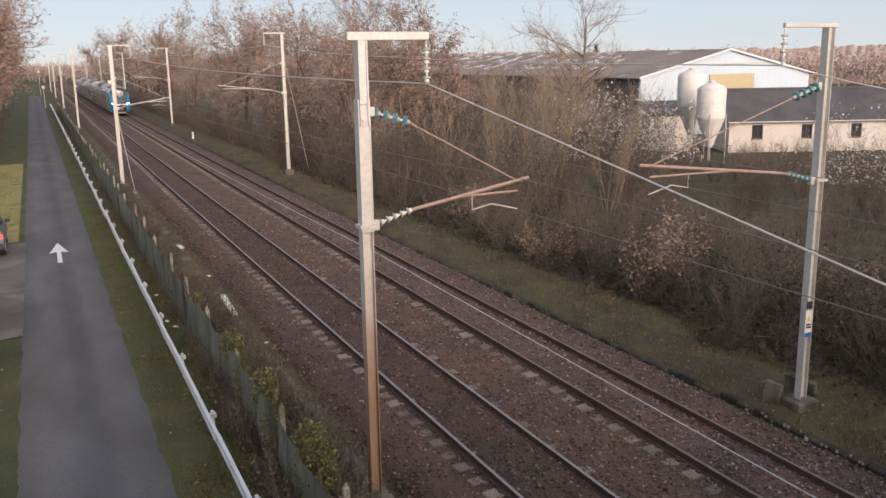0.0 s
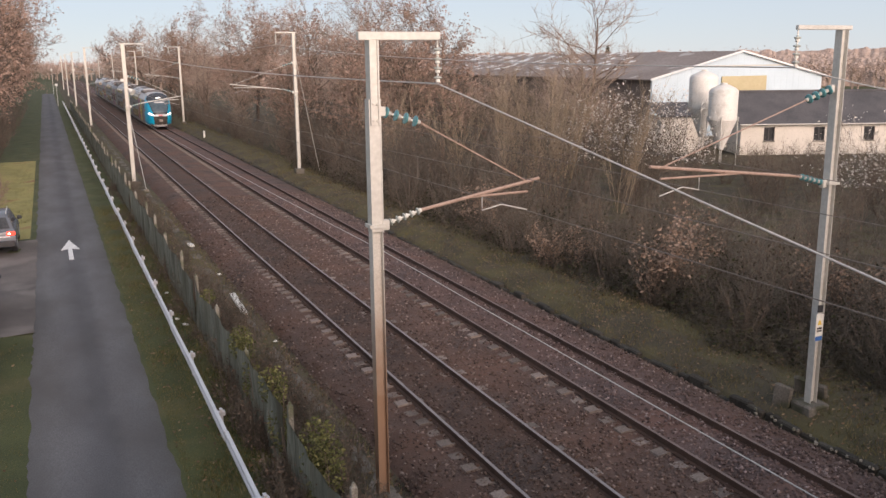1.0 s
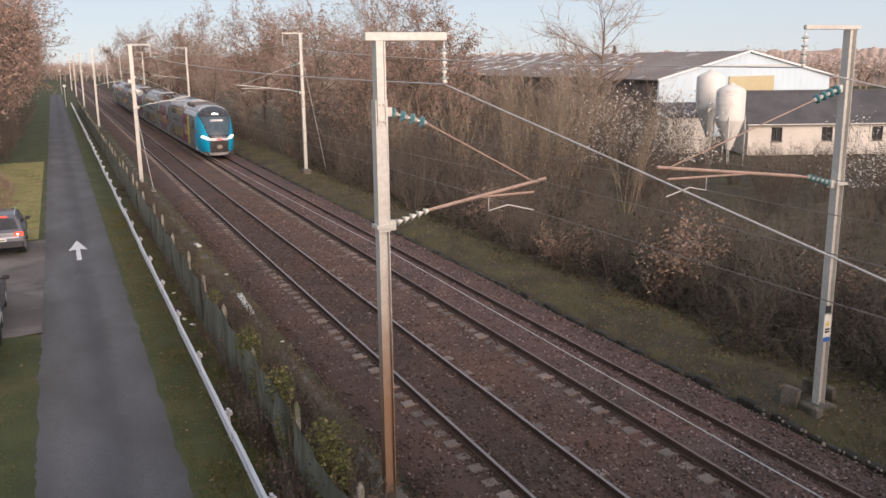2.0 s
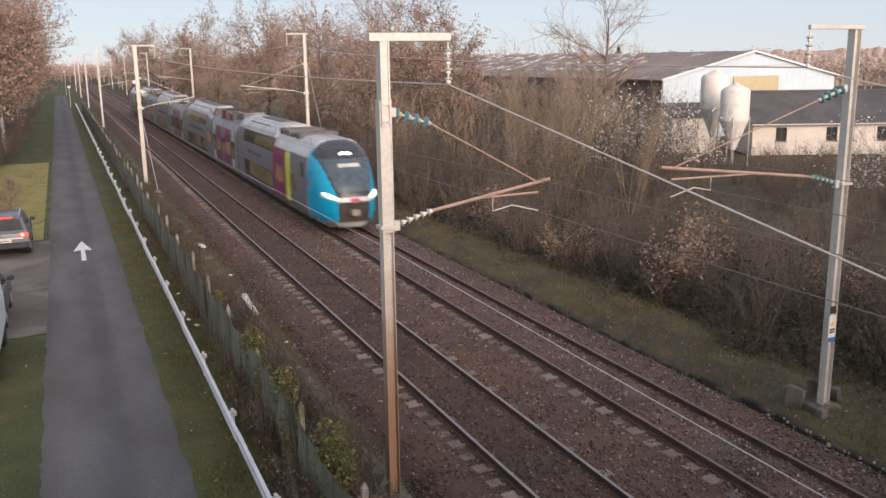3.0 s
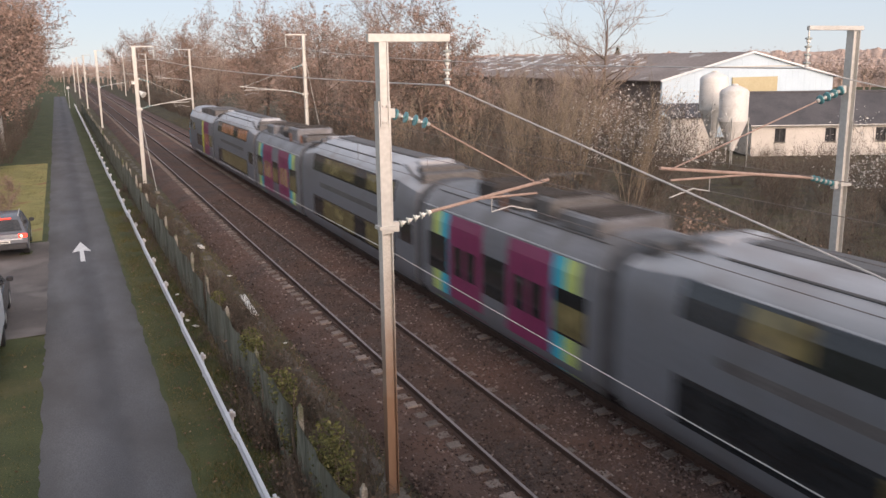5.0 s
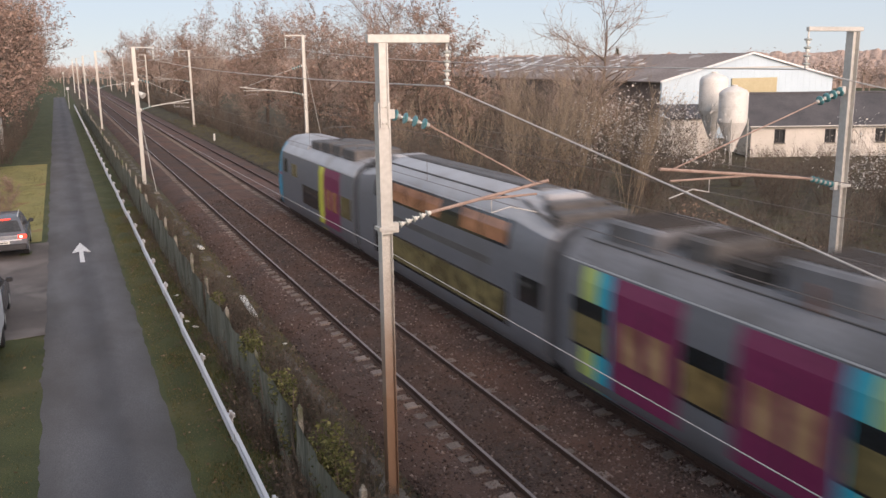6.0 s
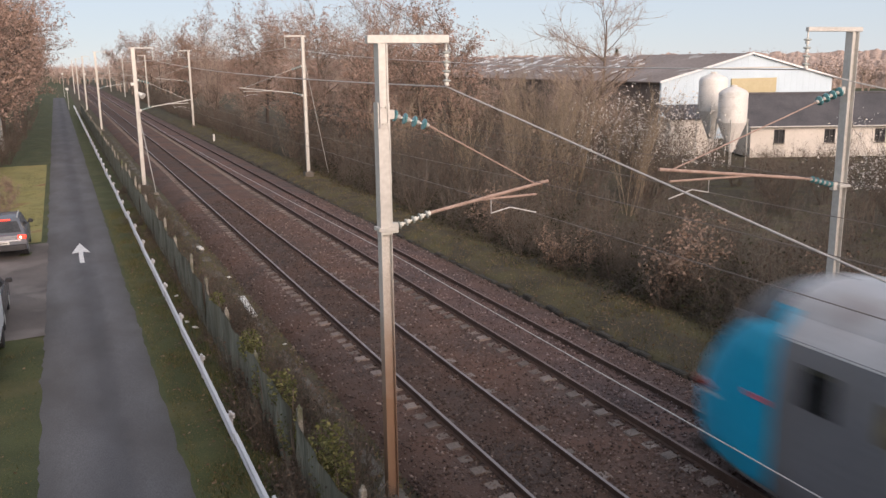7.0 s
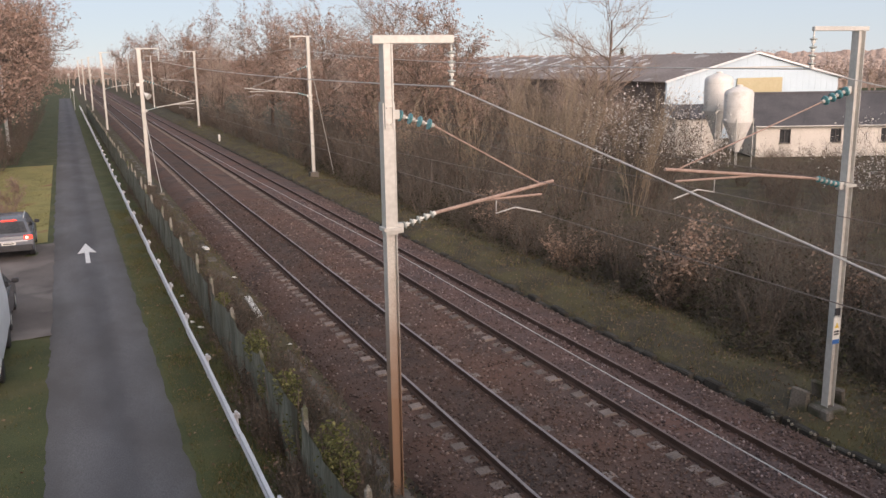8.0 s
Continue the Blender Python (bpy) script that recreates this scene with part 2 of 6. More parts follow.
# ---- mesh helpers ----
class Geo:
    """Vertices and faces gathered for one mesh; each face may have a material slot."""

    def __init__(self):
        self.v, self.f, self.s = [], [], []

    def add(self, verts, faces, slot=0):
        k = len(self.v)
        self.v.extend(verts)
        self.f.extend([tuple(i + k for i in face) for face in faces])
        self.s.extend([slot] * len(faces))
        return self

    def box(self, x0, y0, z0, x1, y1, z1, c=0.0, slot=0):
        """A box with chamfered upright and lying edges of width c."""
        if c <= 0:
            v = [(x, y, z) for z in (z0, z1) for x, y in ((x0, y0), (x1, y0), (x1, y1), (x0, y1))]
            return self.add(v, [(3, 2, 1, 0), (4, 5, 6, 7), (0, 1, 5, 4), (1, 2, 6, 5), (2, 3, 7, 6), (3, 0, 4, 7)], slot)
        def octo(d):
            a, b, e, g = x0 + d, x1 - d, y0 + d, y1 - d
            return [(a + c, e), (b - c, e), (b, e + c), (b, g - c), (b - c, g), (a + c, g), (a, g - c), (a, e + c)]
        v = [(x, y, z) for d, z in ((c, z0), (0, z0 + c), (0, z1 - c), (c, z1)) for x, y in octo(d)]
        f = [tuple(range(7, -1, -1)), tuple(range(24, 32))]
        for k in (0, 8, 16):
            f += [(k + i, k + (i + 1) % 8, k + 8 + (i + 1) % 8, k + 8 + i) for i in range(8)]
        return self.add(v, f, slot)

    def tube(self, pts, radii, n=8, slot=0, caps=True):
        """A round tube along points."""
        pts = [Vector(p) for p in pts]
        if not hasattr(radii, "__len__"):
            radii = [radii] * len(pts)
        verts, faces = [], []
        for i, p in enumerate(pts):
            d = (pts[min(i + 1, len(pts) - 1)] - pts[max(i - 1, 0)]).normalized()
            up = Vector((0, 0, 1)) if abs(d.z) < 0.9 else Vector((1, 0, 0))
            a = d.cross(up).normalized()
            b = d.cross(a)
            verts += [tuple(p + radii[i] * (math.cos(q) * a + math.sin(q) * b)) for q in [2 * math.pi * j / n for j in range(n)]]
        for i in range(len(pts) - 1):
            faces += [(i * n + j, i * n + (j + 1) % n, (i + 1) * n + (j + 1) % n, (i + 1) * n + j) for j in range(n)]
        if caps:
            faces += [tuple(range(n)), tuple(range(len(verts) - 1, len(verts) - n - 1, -1))]
        return self.add(verts, faces, slot)

    def sweep(self, outline, y0, y1, slot=0, axis="y", closed=True, caps=True):
        """An outline (pairs) drawn out along an axis: y: pairs are x, z; x: y, z; z: x, y."""
        put = {"y": lambda a, b, t: (a, t, b), "x": lambda a, b, t: (t, a, b), "z": lambda a, b, t: (a, b, t)}[axis]
        n = len(outline)
        v = [put(a, b, t) for t in (y0, y1) for a, b in outline]
        f = [(i, (i + 1) % n, n + (i + 1) % n, n + i) for i in range(n if closed else n - 1)]
        if closed and caps:
            f += [tuple(range(n - 1, -1, -1)), tuple(range(n, 2 * n))]
        return self.add(v, f, slot)

    def loft(self, sections, slot=0):
        """Closed outlines (x, z), each at its own y, skinned one to the next, with end caps."""
        n = len(sections[0][1])
        v = [(x, y, z) for y, row in sections for x, z in row]
        f = [(k * n + i, k * n + (i + 1) % n, (k + 1) * n + (i + 1) % n, (k + 1) * n + i) for k in range(len(sections) - 1) for i in range(n)]
        f += [tuple(range(n - 1, -1, -1)), tuple(range(len(v) - n, len(v)))]
        return self.add(v, f, slot)

    def mesh(self, name, *materials, smooth=False):
        me = bpy.data.meshes.new(name)
        me.from_pydata(self.v, [], self.f)
        for m in materials:
            me.materials.append(m)
        if len(materials) > 1:
            me.polygons.foreach_set("material_index", self.s)
        bm = bmesh.new()
        bm.from_mesh(me)
        if len(self.f) < 30000:
            bmesh.ops.recalc_face_normals(bm, faces=bm.faces)
        bm.to_mesh(me)
        bm.free()
        if smooth:
            me.polygons.foreach_set("use_smooth", [True] * len(me.polygons))
            me.set_sharp_from_angle(angle=radians(38))
        return me


def part(name, geo, material, parent=None, label="", at=None, smooth=False):
    mats = material if isinstance(material, (list, tuple)) else [material]
    ob = new(name, geo.mesh(name, *mats, smooth=smooth))
    if parent:
        ob.parent = parent
    if at is not None:
        ob.matrix_basis = at
    if label:
        tagged(ob, label)
    return ob


def thing(name, label, category, at=None, group="", kind=""):
    ob = new(name)
    ob.empty_display_size = 0.2
    if at is not None:
        ob.matrix_basis = at
    return tagged(ob, label, category, group, kind)


def fast_mesh(name, verts, tris, *materials, slots=None):
    """A mesh from numpy arrays of points and triangles."""
    me = bpy.data.meshes.new(name)
    me.vertices.add(len(verts))
    me.vertices.foreach_set("co", np.asarray(verts, np.float32).ravel())
    me.loops.add(len(tris) * 3)
    me.loops.foreach_set("vertex_index", np.asarray(tris, np.int32).ravel())
    me.polygons.add(len(tris))
    me.polygons.foreach_set("loop_start", np.arange(0, len(tris) * 3, 3, dtype=np.int32))
    me.polygons.foreach_set("loop_total", np.full(len(tris), 3, np.int32))
    for m in materials:
        me.materials.append(m)
    if slots is not None:
        me.polygons.foreach_set("material_index", np.asarray(slots, np.int32))
    me.update(calc_edges=True)
    return me


# ---- ground ----
# Height of the land across the line, by x.
PROFILE = [(-400, -1.0), (-60, -0.4), (-12, -0.1), (-1.3, -0.04), (1.75, -0.04), (3.3, -0.08), (4.2, -0.28), (5.3, -0.42), (5.7, -0.55), (6.4, -0.7), (13.6, -0.7), (13.95, -0.6),
           (14.3, -0.32), (15.0, -0.12), (16.2, -0.15), (19, -0.6), (26, -1.4), (60, -1.8), (150, -2.0), (700, -3.0), (3000, -6.0)]


def land(x):
    for (a, za), (b, zb) in zip(PROFILE, PROFILE[1:]):
        if x <= b:
            return za + (zb - za) * (x - a) / (b - a)
    return PROFILE[-1][1]


def build_ground():
    xs = sorted({-3000.0, *[float(a) for a, _ in PROFILE], *np.arange(-8, 30, 0.35).round(2), *np.arange(30, 120, 5.0)})
    ys = [-200.0, -60.0, -20.0] + list(np.arange(0, 60, 0.5)) + list(np.arange(60, 200, 4.0)) + [200, 260, 340, 450, 600, 900, 1400, 2200, 3500]
    g = Geo()
    bumpy = lambda x, y: 0.0 if (-1.6 < x < 1.9 or 5.6 < x < 13.4) else 0.07 * noise.noise((x * 0.8, y * 0.8, 0)) + 0.03 * noise.noise((x * 3, y * 3, 5))
    verts = [(x, y, (land(x) if x > -3000 else -3) + bumpy(x, y)) for y in ys for x in xs]
    n = len(xs)
    faces, slots = [], []
    for j in range(len(ys) - 1):
        for i in range(n - 1):
            faces.append((j * n + i, j * n + i + 1, (j + 1) * n + i + 1, (j + 1) * n + i))
            x, y = (xs[i] + xs[i + 1]) / 2, (ys[j] + ys[j + 1]) / 2
            # slot 2: rectangle of lawn coloured as if lit by the sun
            slots.append(2 if x < -1.2 and 42 < y < 78 else 1 if x < 3.1 or x > 130 else 0)
    g.v, g.f, g.s = verts, faces, slots
    tagged(part("ground", g, [M_EARTH, M_LAWN, M_SUNLAWN]), "damp earth and winter grass beside the railway", "ground", kind="structure")


def ragged(base, y, seed, amount=0.07):
    return base + amount * noise.noise((y * 0.9, seed, 0)) + amount * 0.6 * noise.noise((y * 4.1, seed, 3))


def build_road():
    g = Geo()
    ys = list(np.arange(-200, -6, 2.0)) + list(np.arange(-6, 60, 0.25)) + list(np.arange(60, 240, 2.0))
    cross = (0.0, 0.04, 0.3, 0.5, 0.7, 0.96, 1.0)
    dz = (-0.06, 0.0, 0.015, 0.025, 0.015, 0.0, -0.06)
    v = []
    for y in ys:
        a, b = ragged(-1.08, y, 2, 0.1), ragged(1.62, y, 9, 0.09)
        v += [(a + (b - a) * c, y, d) for c, d in zip(cross, dz)]
    n = len(cross)
    f = [(j * n + i, j * n + i + 1, (j + 1) * n + i + 1, (j + 1) * n + i) for j in range(len(ys) - 1) for i in range(n - 1)]
    g.add(v, f)
    tagged(part("road", g, M_ASPHALT, smooth=True), "narrow grey asphalt lane with ragged, worn edges", "road", kind="structure")
    g = Geo()
    ys = list(np.arange(26.2, 46.5, 0.25))
    v = []
    for y in ys:
        end = min(1, (y - 26) / 1.2, (46.8 - y) / 1.2)
        v += [(-12, y, -0.02), (-1.7, y, -0.005), (ragged(-1.0, y, 2), y, -0.004)] if 26.6 < y < 41.5 else [(-12, y, -0.02), (-3.2 - 2 * (1 - end), y, -0.005), (-2.6 - 2 * (1 - end), y, -0.06)]
    f = [(j * 3 + i, j * 3 + i + 1, (j + 1) * 3 + i + 1, (j + 1) * 3 + i) for j in range(len(ys) - 1) for i in range(2)]
    g.add(v, f)
    tagged(part("parking_pavement", g, M_LOT), "patched grey asphalt of a small roadside parking area", "pavement", kind="structure")
    # white direction arrow, pointing away
    g = Geo()
    shape = [(-0.09, 36.3), (0.09, 36.3), (0.08, 38.5), (0.36, 38.3), (0.0, 40.5), (-0.36, 38.3), (-0.08, 38.5)]
    for z0 in (0.03,):
        v = [(0.26 + x, y, z) for z in (0.005, z0) for x, y in shape]
        k = len(shape)
        g.add(v, [tuple(range(k - 1, -1, -1)), tuple(range(k, 2 * k))] + [(i, (i + 1) % k, k + (i + 1) % k, k + i) for i in range(k)])
    tagged(part("road_arrow", g, M_PAINT), "worn white painted arrow on the asphalt lane", "road marking", kind="structure")


RAILS = (7.10, 8.605, 10.846, 12.351)
TRACKS = (7.8525, 11.5985)


def build_track_bed():
    g = Geo()
    ys = list(np.arange(-200, -6, 6.0)) + list(np.arange(-6, 50, 0.4)) + list(np.arange(50, 420, 6.0))
    prof = [(5.55, -0.62), (5.95, -0.34), (6.35, -0.24), (6.6, -0.205), (7.0, -0.195), (7.22, -0.15), (7.5, -0.14), (8.3, -0.14), (8.5, -0.16), (8.75, -0.16), (9.2, -0.165), (9.9, -0.18), (10.25, -0.21), (10.75, -0.2), (10.97, -0.15), (11.2, -0.135), (12.1, -0.135), (12.3, -0.15), (12.75, -0.15), (13.2, -0.2), (13.6, -0.25), (13.9, -0.33), (14.1, -0.6)]
    fine = []
    for (a, za), (b, zb) in zip(prof, prof[1:]):
        k = max(1, int((b - a) / 0.22))
        fine += [(a + (b - a) * i / k, za + (zb - za) * i / k) for i in range(k)]
    fine.append(prof[-1])
    v = [(x + 0.05 * noise.noise((x * 2, y * 1.3, 1)), y, z + 0.025 * noise.noise((x * 2.1, y * 2.1, 7))) for y in ys for x, z in fine]
    n = len(fine)
    f = [(j * n + i, j * n + i + 1, (j + 1) * n + i + 1, (j + 1) * n + i) for j in range(len(ys) - 1) for i in range(n - 1)]
    g.add(v, f)
    tagged(part("ballast_bed", g, M_BALLAST, smooth=True), "rust-brown crushed stone ballast under two tracks", "ballast", kind="structure")
    # loose stones on the bed, the near stretch
    rng = np.random.default_rng(5)
    octa = np.array([(1, 0, 0), (-0.5, 0.87, 0), (-0.5, -0.87, 0.1), (0.1, 0.1, 0.8), (0, 0, -0.8)])
    tri = np.array([(0, 1, 3), (1, 2, 3), (2, 0, 3), (1, 0, 4), (2, 1, 4), (0, 2, 4)])
    count = 30000
    y = 9 + 42 * rng.random(count) ** 1.6
    x = 5.15 + 8.75 * rng.random(count)
    z = np.interp(x, [5.0, 5.5] + [p[0] for p in prof[1:]], [-0.4, -0.5] + [p[1] for p in prof[1:]]) + 0.012
    s = 0.025 + 0.035 * rng.random(count) ** 2
    a = rng.random(count) * 6.283
    c, sn = np.cos(a), np.sin(a)
    loc = octa[None] * s[:, None, None] * (0.7 + 0.6 * rng.random((count, 5, 1)))
    v = np.stack([loc[..., 0] * c[:, None] - loc[..., 1] * sn[:, None] + x[:, None], loc[..., 0] * sn[:, None] + loc[..., 1] * c[:, None] + y[:, None], loc[..., 2] + z[:, None]], -1)
    t = tri[None] + (np.arange(count) * 5)[:, None, None]
    ob = new("ballast_stones", fast_mesh("ballast_stones", v.reshape(-1, 3), t.reshape(-1, 3), M_STONE))
    tagged(ob, "loose angular ballast stones, rust-brown and grey", "ballast", kind="stuff")


def rail_outline():
    half = [(0.036, 0.0), (0.036, -0.035), (0.012, -0.05), (0.009, -0.14), (0.07, -0.158), (0.07, -0.172)]
    return [(x, z) for x, z in half] + [(-x, z) for x, z in reversed(half)]


def build_rails():
    for i, x in enumerate(RAILS):
        rail = thing("rail", "rusty steel running rail with a polished head", "rail", pose(x, 0, 0), "running rails")
        g = Geo().sweep(rail_outline(), -200, 420)
        part("web_and_foot", g, M_RAILSIDE, rail)
        g = Geo().sweep([(-0.033, 0.0015), (0.033, 0.0015), (0.036, -0.004), (-0.036, -0.004)], -200, 420)
        part("rail_head", g, M_RAILHEAD if i < 2 else M_DULLRAIL, rail, "bright worn rail head" if i < 2 else "dull brown rail head")


def build_sleepers():
    """Twin-block concrete sleepers, 0.6 m apart; fastenings at each rail."""
    g = Geo()
    top = [(-1.2, -0.3), (-1.17, -0.165), (-0.92, -0.15), (-0.86, -0.173), (-0.64, -0.173), (-0.58, -0.15), (-0.36, -0.17), (-0.28, -0.235)]
    g.sweep(top + [(-x, z) for x, z in reversed(top)], -0.14, 0.14)
    me = g.mesh("sleeper", M_SLEEPER)
    clip = Geo()
    clip.box(-0.035, -0.06, -0.172, 0.035, 0.06, -0.12, 0.012)
    cme = clip.mesh("rail_clip", M_RAILSIDE)
    far = Geo()
    for k, tx in enumerate(TRACKS):
        bed = thing("track_sleepers", "weathered twin-block concrete sleepers half sunk in ballast", "sleepers", pose(tx, 0, 0), "track sleepers")
        y0 = (13.36, 11.73)[k] % 0.6
        for i in range(-330, 620):
            y = y0 + 0.6 * i
            if 4 < y < 62:
                ob = new("sleeper", me)
                ob.parent, ob.location = bed, (0.015 * math.sin(i * 7.3), y, 0.018 * math.sin(i * 3.1) - 0.012)
                ob.rotation_euler = (0, 0, 0.012 * math.sin(i * 5.7))
                for cx in (-0.865, -0.64, 0.64, 0.865) if y < 40 else ():
                    cl = new("rail_clip", cme)
                    cl.parent, cl.location = ob, (cx, 0, 0)
            else:
                for v0 in ((-0.7525), (0.7525)):
                    far.box(tx + v0 - 0.4, y - 0.13, -0.28, tx + v0 + 0.4, y + 0.13, -0.165)
    tagged(part("distant_sleepers", far, M_SLEEPER), "distant rows of concrete sleepers in the ballast", "sleepers", kind="stuff")


def build_edges():
    # concrete cable trough beside the near track, lids as pieces
    tr = thing("cable_trough", "concrete cable trough with loose lids, half buried", "cable trough", pose(5.05, 0, -0.43))
    g = Geo().sweep([(-0.2, -0.2), (-0.2, 0.02), (0.2, 0.02), (0.2, -0.2)], 4, 150)
    part("channel", g, M_CONCDARK, tr)
    lid = Geo().box(-0.19, -0.48, 0.0, 0.19, 0.48, 0.05, 0.012).mesh("lid", M_CONCDARK)
    rng = random.Random(4)
    for i in range(110):
        y = 4.5 + i
        if rng.random() < 0.65:
            continue
        ob = new("lid", lid)
        ob.parent = tr
        ob.location, ob.rotation_euler = (rng.uniform(-0.03, 0.03), y, 0.02), (rng.uniform(-0.02, 0.02), rng.uniform(-0.04, 0.04), rng.uniform(-0.03, 0.03))
    # pale slab lying on the bank
    s = Geo().box(-0.1, -1.15, 0, 0.1, 1.15, 0.08, 0.015)
    tagged(part("concrete_slab", s, M_CAP, at=pose(5.08, 27.75, -0.22, 2, 3, -1)), "pale concrete slab lying on the track bank", "slab")
    s = Geo().box(-0.1, -0.3, 0, 0.1, 0.3, 0.08, 0.015)
    tagged(part("concrete_slab", s, M_CAP, at=pose(5.05, 37.9, -0.2, 0, 4, 5)), "small pale concrete slab on the track bank", "slab")
    # stone edging beyond the far track, darkened to draw the trench's shade
    ed = thing("edging_wall", "low edging of old platform stones, coloured dark for the trench's shade", "kerb", pose(14.08, 0, -0.5))
    me = [Geo().box(-0.09 - 0.015 * k, -0.2 - 0.06 * k, 0, 0.09, 0.2 + 0.05 * k, 0.2 + 0.03 * k, 0.035).mesh("edging_stone", M_EDGE) for k in range(3)]
    for i in range(190):
        y = 3 + 0.5 * i
        ob = new("edging_stone", me[i % 3])
        ob.parent = ed
        ob.location = (rng.uniform(-0.06, 0.06) + 0.1 * math.sin(y * 0.11), y, rng.uniform(-0.1, 0.02))
        ob.rotation_euler = (rng.uniform(-0.03, 0.03), rng.uniform(-0.1, 0.1), rng.uniform(-0.04, 0.04))
    # small white marker post
    mk = Geo().box(-0.1, -0.06, 0, 0.1, 0.06, 0.75, 0.02)
    tagged(part("marker_post", mk, M_CAP, at=pose(14.61, 93, -0.25)), "small white painted lineside marker post", "marker post")


# near-black stone colour that includes the shade of the trench
M_EDGE = surface("trench_shade_stone", (0.018, 0.016, 0.012), (0.07, 0.063, 0.053), 0.95, 2.0, 30, 0.01, vary=0.2)


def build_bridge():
    """The unseen road bridge on whose deck the eye stands, added to shade the foreground: deck, two parapets, piers and
    walled approaches.
    """
    br = thing("road_bridge", "unseen grey concrete road bridge over lane and tracks, added to shade the foreground", "bridge", kind="structure")
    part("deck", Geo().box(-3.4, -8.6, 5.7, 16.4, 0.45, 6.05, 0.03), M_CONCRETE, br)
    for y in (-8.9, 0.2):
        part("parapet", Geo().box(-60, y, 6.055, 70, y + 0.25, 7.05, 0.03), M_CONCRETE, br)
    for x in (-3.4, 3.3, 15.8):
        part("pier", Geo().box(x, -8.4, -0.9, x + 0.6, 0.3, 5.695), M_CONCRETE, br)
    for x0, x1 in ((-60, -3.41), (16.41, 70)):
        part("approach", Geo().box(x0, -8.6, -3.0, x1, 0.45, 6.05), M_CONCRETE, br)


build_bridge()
build_ground()
build_road()
build_track_bed()
build_rails()
build_edges()


# ---- overhead line ----
def insulator_string(name, a, b, discs, parent, r=0.085, pale=False):
    """A row of glass discs with pale caps from a to b."""
    a, b = Vector(a), Vector(b)
    d = (b - a) / discs
    string = part(name, Geo().tube([a, b], 0.018, 6), M_CAP, parent)
    prof = [(0.0, 0.02), (0.12, 0.035), (0.2, 1.0), (0.34, 0.95), (0.42, 0.5), (0.5, 0.3)]
    for i in range(discs):
        p = a + d * (i + 0.2)
        g = Geo().tube([p + d * t for t, _ in prof], [max(0.02, r * q) for _, q in prof], 12)
        part("glass_disc", g, M_PALEDISC if pale else M_GLASSDISC, string, "pale grey insulator disc" if pale else "green glass insulator disc", smooth=True)
        g = Geo().tube([p + d * 0.42, p + d * 0.5, p + d * 0.72, p + d * 0.8], [0.03, 0.042, 0.042, 0.03], 8)
        part("cap", g, M_CAP if pale else M_DIM, string, smooth=True)
    return string


def i_beam(g, x, y, z0, z1, w, d, t=0.014):
    a, b, c = w / 2, d / 2, t / 2
    shape = [(-a, -b), (-a + t, -b), (-a + t, -c), (a - t, -c), (a - t, -b), (a, -b), (a, b), (a - t, b), (a - t, c), (-a + t, c), (-a + t, b), (-a, b)]
    return g.sweep([(x + p, y + q) for p, q in shape], z0, z1, axis="z")


